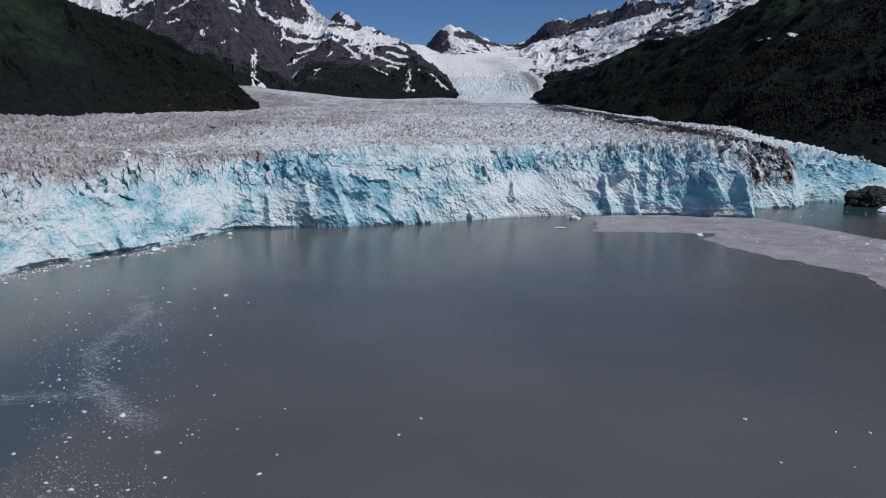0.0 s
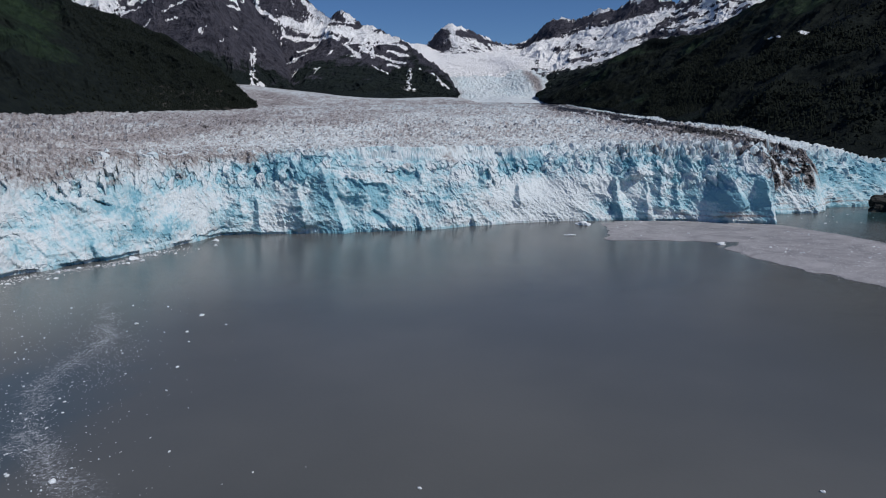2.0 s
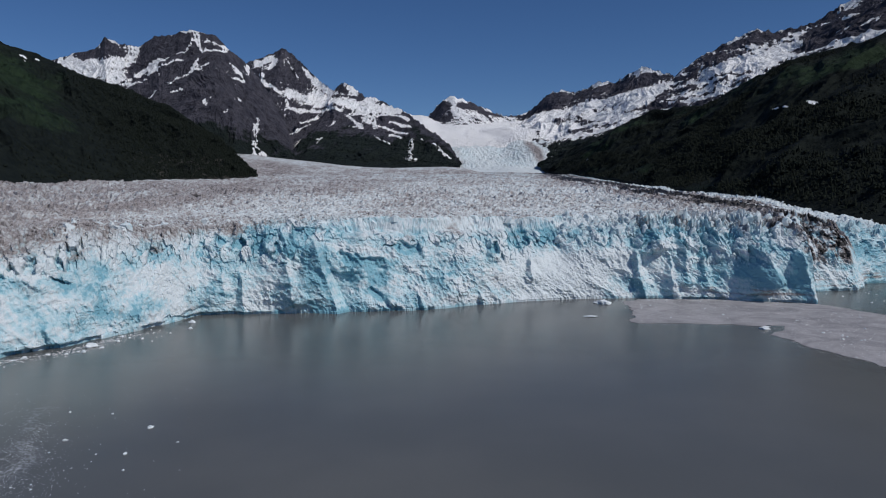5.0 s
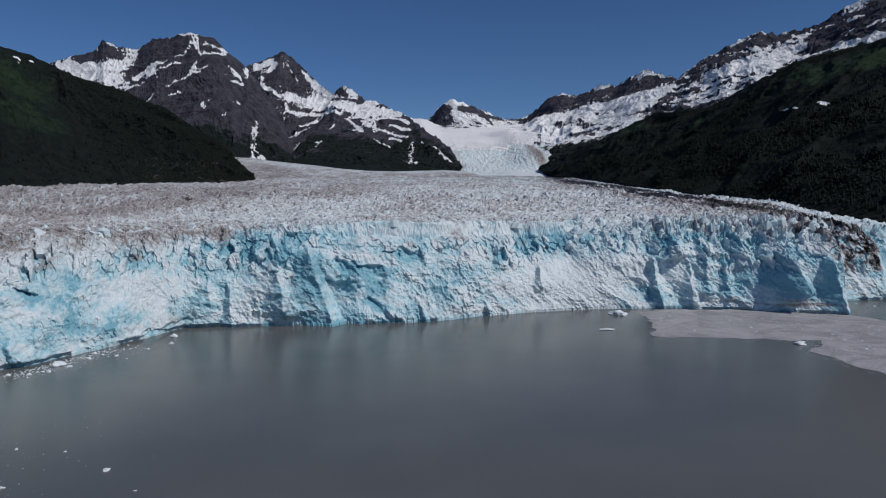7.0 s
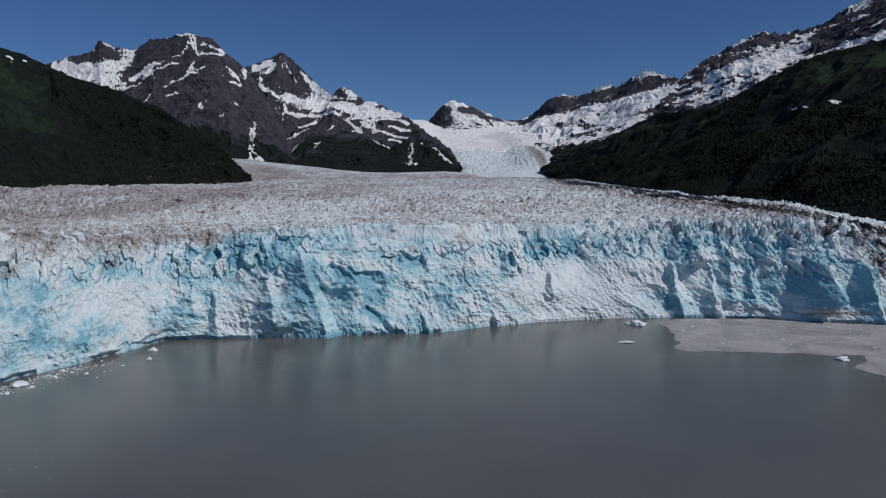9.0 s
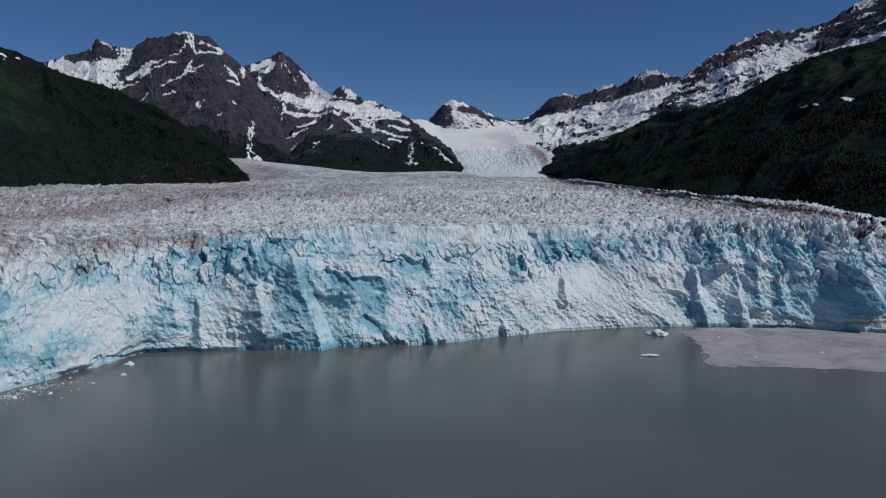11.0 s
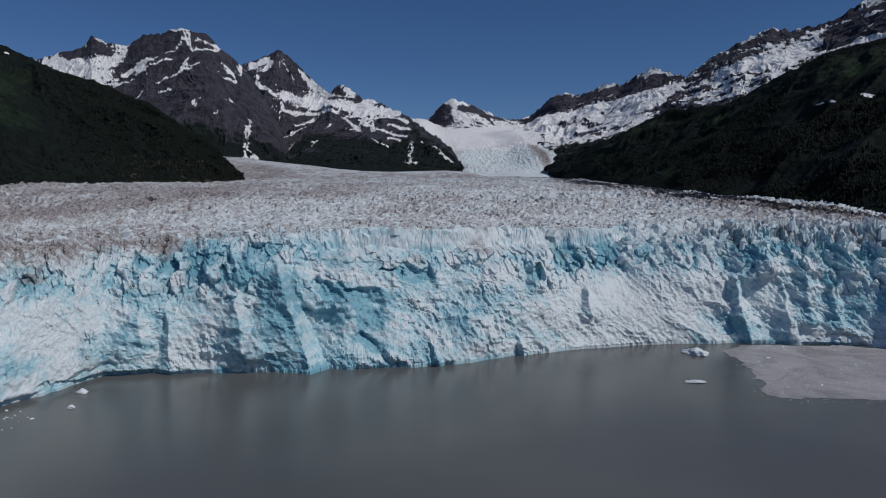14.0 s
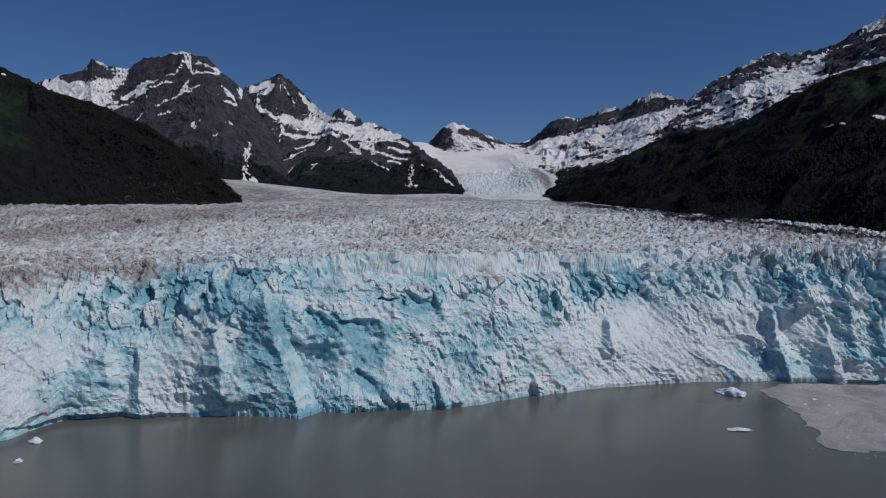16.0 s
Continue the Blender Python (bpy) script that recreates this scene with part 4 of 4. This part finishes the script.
def near_slope(uu, t, x, y, z, mottle):
    meadow = 0.55 * smooth(0.66, 0.4, uu) * smooth(0.98, 0.6, t) + 0.25 * mottle - 0.25 * smooth(0.5, 0.62, uu)
    return {"meadow": meadow, "rock": smooth(0.5, 0.8, t) * smooth(0.45, 0.65, uu) * 0.62}


def far_slope(uu, t, x, y, z, mottle):
    bands = fbm(t * 7 + uu * 7, uu * 9, 0 * t, 4, 35)
    return {"meadow": (0.24 + 0.1 * smooth(0.5, 0.1, t) + 0.6 * bands) * (1 - 0.9 * smooth(0.5, 0.78, uu) * smooth(0.2, 0.6, t)) + 0.2 * mottle, "rock": 0 * uu}


west = massif("hillside_west", A_CREST, A_FOOT, FOREST, "dark green hillside of meadow and conifers above the ice", rough=46, gully=130, crag=0.2, bend=0.95, base=0.0, snowline=2500, snow_soft=1000, treeline=900, seed=600,
       jag=6, extra=near_slope, cols=400, rows=170, spots=((0.432, 0.07, 0.012, 0.008, 3), (0.436, 0.11, 0.008, 0.008, 3), (0.47, 0.06, 0.008, 0.01, 3)))
east = massif("hillside_east", F_CREST, F_FOOT, FOREST, "steep shaded hillside covered with dark forest", rough=40, gully=150, crag=0.2, bend=0.95, base=0.0, snowline=2500, snow_soft=1000, treeline=900, seed=700,
       jag=6, extra=far_slope, cols=480, rows=180, spots=((0.673, 0.46, 0.007, 0.007, 3), (0.688, 0.46, 0.005, 0.006, 3), (0.734, 0.49, 0.008, 0.011, 3), (0.19, 0.67, 0.006, 0.02, 3)))


def woods(name, slope, count, density, label, seed):
    """Conifers and scrub over a hillside: many small uneven cones and domes in one mesh."""
    pts, uu, t, bare = slope
    r = np.random.RandomState(seed)
    rows, cols = np.nonzero((t > 0.015) & (t < 0.985) & (bare < 0.2))
    chance = density(uu[rows, cols], t[rows, cols], pts[rows, cols, 0], pts[rows, cols, 1])
    pick = r.choice(len(rows), count, p=chance / chance.sum())
    base = pts[rows[pick], cols[pick]] + r.normal(0, 3.0, (count, 3)) * (1, 1, 0)
    conifer = r.rand(count) < 0.4
    tall = np.where(conifer, r.uniform(2.2, 6.0, count), r.uniform(1.0, 2.2, count))
    wide = np.where(conifer, tall * r.uniform(0.2, 0.3, count), tall * r.uniform(0.8, 1.5, count))
    levels = ((-0.3, 1.0, 1.0), (0.45, 0.6, 0.85))  # height, radius of a conifer, radius of a bush
    ring = np.arange(4) * math.pi / 2
    verts = np.zeros((count, 9, 3))
    spin = r.uniform(0, 1.57, (count, 1))
    for k, (h, rc, rb) in enumerate(levels):
        rad = (wide * np.where(conifer, rc, rb))[:, None] * r.uniform(0.65, 1.35, (count, 4))
        ang = ring + spin + r.uniform(-0.4, 0.4, (count, 4))
        verts[:, 4 * k : 4 * k + 4, 0], verts[:, 4 * k : 4 * k + 4, 1] = rad * np.cos(ang), rad * np.sin(ang)
        verts[:, 4 * k : 4 * k + 4, 2] = tall[:, None] * (h + r.uniform(-0.07, 0.07, (count, 4)))
    verts[:, 8, 2] = tall
    verts = (verts + base[:, None]).reshape(-1, 3)
    one = [(i, (i + 1) % 4, 4 + (i + 1) % 4, 4 + i) for i in range(4)]
    cap = [(4 + i, 4 + (i + 1) % 4, 8) for i in range(4)]
    shift = 9 * np.arange(count)[:, None, None]
    quads, tris = (np.array(one)[None] + shift).reshape(-1, 4), (np.array(cap)[None] + shift).reshape(-1, 3)
    mesh = bpy.data.meshes.new(name)
    mesh.vertices.add(len(verts))
    mesh.vertices.foreach_set("co", verts.reshape(-1).astype(np.float32))
    loops = np.r_[quads.reshape(-1), tris.reshape(-1)].astype(np.int32)
    mesh.loops.add(len(loops))
    mesh.loops.foreach_set("vertex_index", loops)
    mesh.polygons.add(len(quads) + len(tris))
    mesh.polygons.foreach_set("loop_start", np.r_[4 * np.arange(len(quads)), 4 * len(quads) + 3 * np.arange(len(tris))].astype(np.int32))
    mesh.update(calc_edges=True)
    mesh.materials.append(TREE)
    return tagged(new(name, mesh), label, "forest", kind="stuff")


woods("conifer_forest", west, 15000, lambda u, t, x, y: smooth(0.5, 0.64, u) + 0.5 * smooth(0.8, 0.97, t) * smooth(0.2, 0.5, u) + 0.001,
      "dark conifers and scrub on the slope above the ice", 21)
woods("conifer_forest", east, 30000, lambda u, t, x, y: (0.015 + smooth(-0.1, 0.25, fbm(t * 7 + u * 7, u * 9, 0 * x, 4, 35) * -1 + 0.3 * smooth(0.3, 0.9, t))) * smooth(0.05, 0.3, u) * (1 + 1.5 * smooth(0.4, 0.7, u)),
      "dark conifers and scrub on the shaded slope", 22)

# ---- ice on the water ----
def rough_lump(name, size, flat, mat, seed, detail=2):
    """An irregular lump with facets and a flattened underside, about as wide as size."""
    bm = bmesh.new()
    bmesh.ops.create_icosphere(bm, subdivisions=detail, radius=0.5)
    rng = random.Random(seed)
    off = Vector((rng.uniform(-50, 50), rng.uniform(-50, 50), rng.uniform(-50, 50)))
    long = rng.uniform(0.55, 1.0)
    for v in bm.verts:
        k = 1 + 0.5 * noise.noise(v.co * 2.4 + off) + 0.3 * noise.noise(v.co * 6 + off)
        v.co = Vector((v.co.x * k, v.co.y * k * long, max(v.co.z * k, -0.18))) * size
        v.co.z *= flat
    mesh = bpy.data.meshes.new(name)
    bm.to_mesh(mesh)
    bm.free()
    mesh.materials.append(mat)
    return mesh


FLOES = [(3, 147, 1.5), (-2, 139, 1.0), (-38, 145, 1.1), (-27, 132, 1.0), (-29, 124, 1.4), (-52, 135, 1.9), (-67, 155, 2.0), (-94, 181, 2.0), (-73, 275, 2.4), (-72, 254, 1.6), (76, 140, 1.3),
         (-93, 266, 1.9), (-104, 292, 1.6), (-64, 219, 1.4), (-61, 201, 1.1), (-63, 121, 1.5), (-69, 124, 1.3), (-74, 144, 1.3), (-65, 143, 1.3), (-77, 158, 1.4), (73, 120, 0.9), (99, 131, 1.2),
         (92, 132, 0.9), (86, 117, 0.8), (-82, 137, 1.2)]
rng = random.Random(5)
shapes = [rough_lump("ice_floe", 1.0, rng.uniform(0.35, 0.6), FLOE, k) for k in range(12)]


def floe(x, y, size, label, group):
    ob = new("ice_floe", shapes[rng.randrange(len(shapes))])
    ob.matrix_world = Matrix.LocRotScale((x, y, 0.06 * size), Euler((0, 0, rng.uniform(0, 6.28))), (size, size * rng.uniform(0.7, 1.1), size))
    return tagged(ob, label, "ice floe", group)


OPEN, SHORE, MAT = "small white ice floe drifting on grey water", "white ice chunk floating beside the glacier foot", "pale ice chunk frozen into the grey slush"
for x, y, size in FLOES:
    floe(x, y, 0.75 * size, OPEN, "floes on open water")
for _ in range(118):
    y = 105 + 190 * rng.random() ** 1.3
    x = -0.54 * y + 4 + abs(rng.gauss(0, 0.13 * y)) - 8
    floe(x, y, rng.uniform(0.3, 0.8), OPEN, "floes on open water")
for _ in range(48):
    k = rng.uniform(0.30, 0.455)
    w = along(WATERLINE, np.array([k]))[0]
    floe(w[0] + abs(rng.gauss(0, 9)) + 3, w[1] - abs(rng.gauss(0, 8)) - 4, rng.uniform(0.5, 2.4), SHORE, "floes along the glacier foot")
for x, y, size in ((-115, 451, 4.5), (-110, 433, 2.6), (-142, 392, 5), (-160, 370, 4)):
    floe(x, y, size, SHORE, "floes along the glacier foot")


def bergy_bit(x, y, size, turn, seed):
    mesh = rough_lump("bergy_bit", size, 0.42, FLOE, seed, 4)
    ob = new("bergy_bit", mesh)
    ob.matrix_world = pose(x, y, 0.3, 0, 0, turn)
    return tagged(ob, "jagged pale blue bergy bit floating off the ice front", "iceberg", "bergy bits")


bergy_bit(126, 493, 10, 10, 71)
bergy_bit(105, 446, 6, -8, 72).scale = (1.15, 0.6, 0.4)
bergy_bit(181, 402, 5, 5, 73)
bergy_bit(372, 497, 16, 15, 74)


# ---- grey mat of brash ice and slush ----
MAT_EDGE = [(154, 508), (138, 496), (136, 464), (130, 444), (121, 426), (140, 421), (160, 418), (180, 409), (196, 409), (189, 397), (177, 387), (180, 366), (180, 348), (190, 316), (203, 281), (193, 254), (230, 205), (290, 160),
            (420, 190), (330, 300), (276, 362), (273, 408), (262, 452), (256, 474), (230, 486), (203, 500)]
corners = np.array(MAT_EDGE + MAT_EDGE[:1], float)
ring = along(corners, np.linspace(0, 1, 900)[:-1])
ring = ring + 4.5 * np.stack([fbm(ring[:, 0] / 9, ring[:, 1] / 9, 0 * ring[:, 0], 4, 801, 0.6), fbm(ring[:, 0] / 9, ring[:, 1] / 9, 0 * ring[:, 0], 4, 805, 0.6)], -1)
bm = bmesh.new()
disc = bm.faces.new([bm.verts.new((x, y, 0.05)) for x, y in ring])
bm.normal_update()
if disc.normal.z < 0:
    disc.normal_flip()
wall_of = bmesh.ops.extrude_face_region(bm, geom=[disc])
for v in wall_of["geom"]:
    if isinstance(v, bmesh.types.BMVert):
        v.co.z = 0.12
mesh = bpy.data.meshes.new("brash_ice_mat")
bm.to_mesh(mesh)
bm.free()
mesh.materials.append(SLUSH)
tagged(new("brash_ice_mat", mesh), "pinkish-grey mat of slush and brash ice on the water", "brash ice", kind="stuff")


def inside(x, y, line):
    hit = False
    for (x1, y1), (x2, y2) in zip(line, line[1:] + line[:1]):
        if (y1 > y) != (y2 > y) and x < x1 + (y - y1) / (y2 - y1) * (x2 - x1):
            hit = not hit
    return hit


made = 0
while made < 80:
    x, y = rng.uniform(125, 300), rng.uniform(240, 505)
    if inside(x, y, MAT_EDGE):
        made += 1
        f = floe(x, y, rng.uniform(0.6, 1.6) * (2.2 if rng.random() < 0.15 else 1), MAT, "chunks in the slush")
        f.location.z = 0.14
for _ in range(22):
    floe(rng.uniform(285, 360), rng.uniform(470, 545), rng.uniform(0.5, 1.8), OPEN, "floes in the side inlet")


def bits(name, spots, mat, label):
    """Many tiny lumps in one mesh: each a squashed octahedron."""
    unit = np.array([(1, 0, 0), (0, 1, 0), (-1, 0, 0), (0, -1, 0), (0, 0, 0.6)], float)
    faces = [(0, 1, 4), (1, 2, 4), (2, 3, 4), (3, 0, 4)]
    spots = np.array(spots, float)
    turn = np.random.RandomState(3).uniform(0, 6.28, len(spots))
    c, s_ = np.cos(turn)[:, None], np.sin(turn)[:, None]
    px = (unit[:, 0] * c - unit[:, 1] * s_ * 0.7) * spots[:, 2:3] + spots[:, 0:1]
    py = (unit[:, 0] * s_ + unit[:, 1] * c * 0.7) * spots[:, 2:3] + spots[:, 1:2]
    pz = unit[:, 2] * spots[:, 2:3] + spots[:, 3:4]
    verts = np.stack([px, py, pz], -1).reshape(-1, 3)
    mesh = bpy.data.meshes.new(name)
    mesh.from_pydata(verts.tolist(), [], [tuple(i + 5 * k for i in f) for k in range(len(spots)) for f in faces])
    mesh.materials.append(mat)
    return tagged(new(name, mesh), label, "brash ice", kind="stuff")


spots = []
for line, count, width in (([(-108, 282), (-97, 250), (-95, 205), (-84, 180), (-75, 168), (-98, 168), (-118, 170)], 2600, 2.3), ([(-84, 180), (-70, 160), (-60, 148)], 900, 2.2),
                           ([(-95, 120), (-75, 124), (-58, 118), (-50, 108)], 1500, 6.0), ([(-104, 262), (-88, 235), (-82, 205)], 900, 5.0)):
    where = along(line, np.array([rng.random() for _ in range(count)]))
    spots += [(x + rng.gauss(0, width), y + rng.gauss(0, width), rng.uniform(0.04, 0.12) * (2 if rng.random() < 0.1 else 1), 0.0) for x, y in where]
spots += [(-0.55 * y + abs(rng.gauss(0, 0.12 * y)) - 4, y, rng.uniform(0.06, 0.2), 0.0) for y in (rng.uniform(105, 320) for _ in range(1500))]
foot_line = along(WATERLINE, np.array([rng.uniform(0.30, 0.445) for _ in range(1700)]))
spots += [(x + abs(rng.gauss(0, 7)) + 1, y - abs(rng.gauss(0, 6)) - 2, rng.uniform(0.12, 0.5), 0.0) for x, y in foot_line]
bits("brash_ice", spots, CRUMB, "fine drifting brash ice and foam on the water")
spots = []
while len(spots) < 5200:
    x, y = rng.uniform(120, 330), rng.uniform(200, 508)
    if inside(x, y, MAT_EDGE):
        spots.append((x, y, rng.uniform(0.1, 0.32) * (2.2 if rng.random() < 0.07 else 1), 0.12))
edge_ = ring[np.array([rng.randrange(len(ring)) for _ in range(2600)])]
spots += [(x + rng.gauss(0, 2.6), y + rng.gauss(0, 2.6), rng.uniform(0.08, 0.26), 0.03) for x, y in edge_ if x < 300 and y < 505]
bits("slush_crumbs", spots, CRUMB, "ice crumbs scattered over the grey slush")


# ---- rock by the side inlet ----
def rock_outcrop():
    bm = bmesh.new()
    bmesh.ops.create_icosphere(bm, subdivisions=5, radius=1.0)
    for v in bm.verts:
        k = 1 + 0.28 * noise.noise(v.co * 1.7 + Vector((3, 8, 1))) + 0.16 * noise.noise(v.co * 5) + 0.08 * noise.noise(v.co * 14)
        v.co = Vector((v.co.x * 22 * k, v.co.y * 13 * k, v.co.z * 13 * k))
    mesh = bpy.data.meshes.new("rock_outcrop")
    bm.to_mesh(mesh)
    bm.free()
    mesh.materials.append(STONE)
    ob = new("rock_outcrop", mesh)
    ob.matrix_world = pose(388, 536, 2)
    return tagged(ob, "dark scrub-covered rock standing in the inlet", "rock")


rock_outcrop()
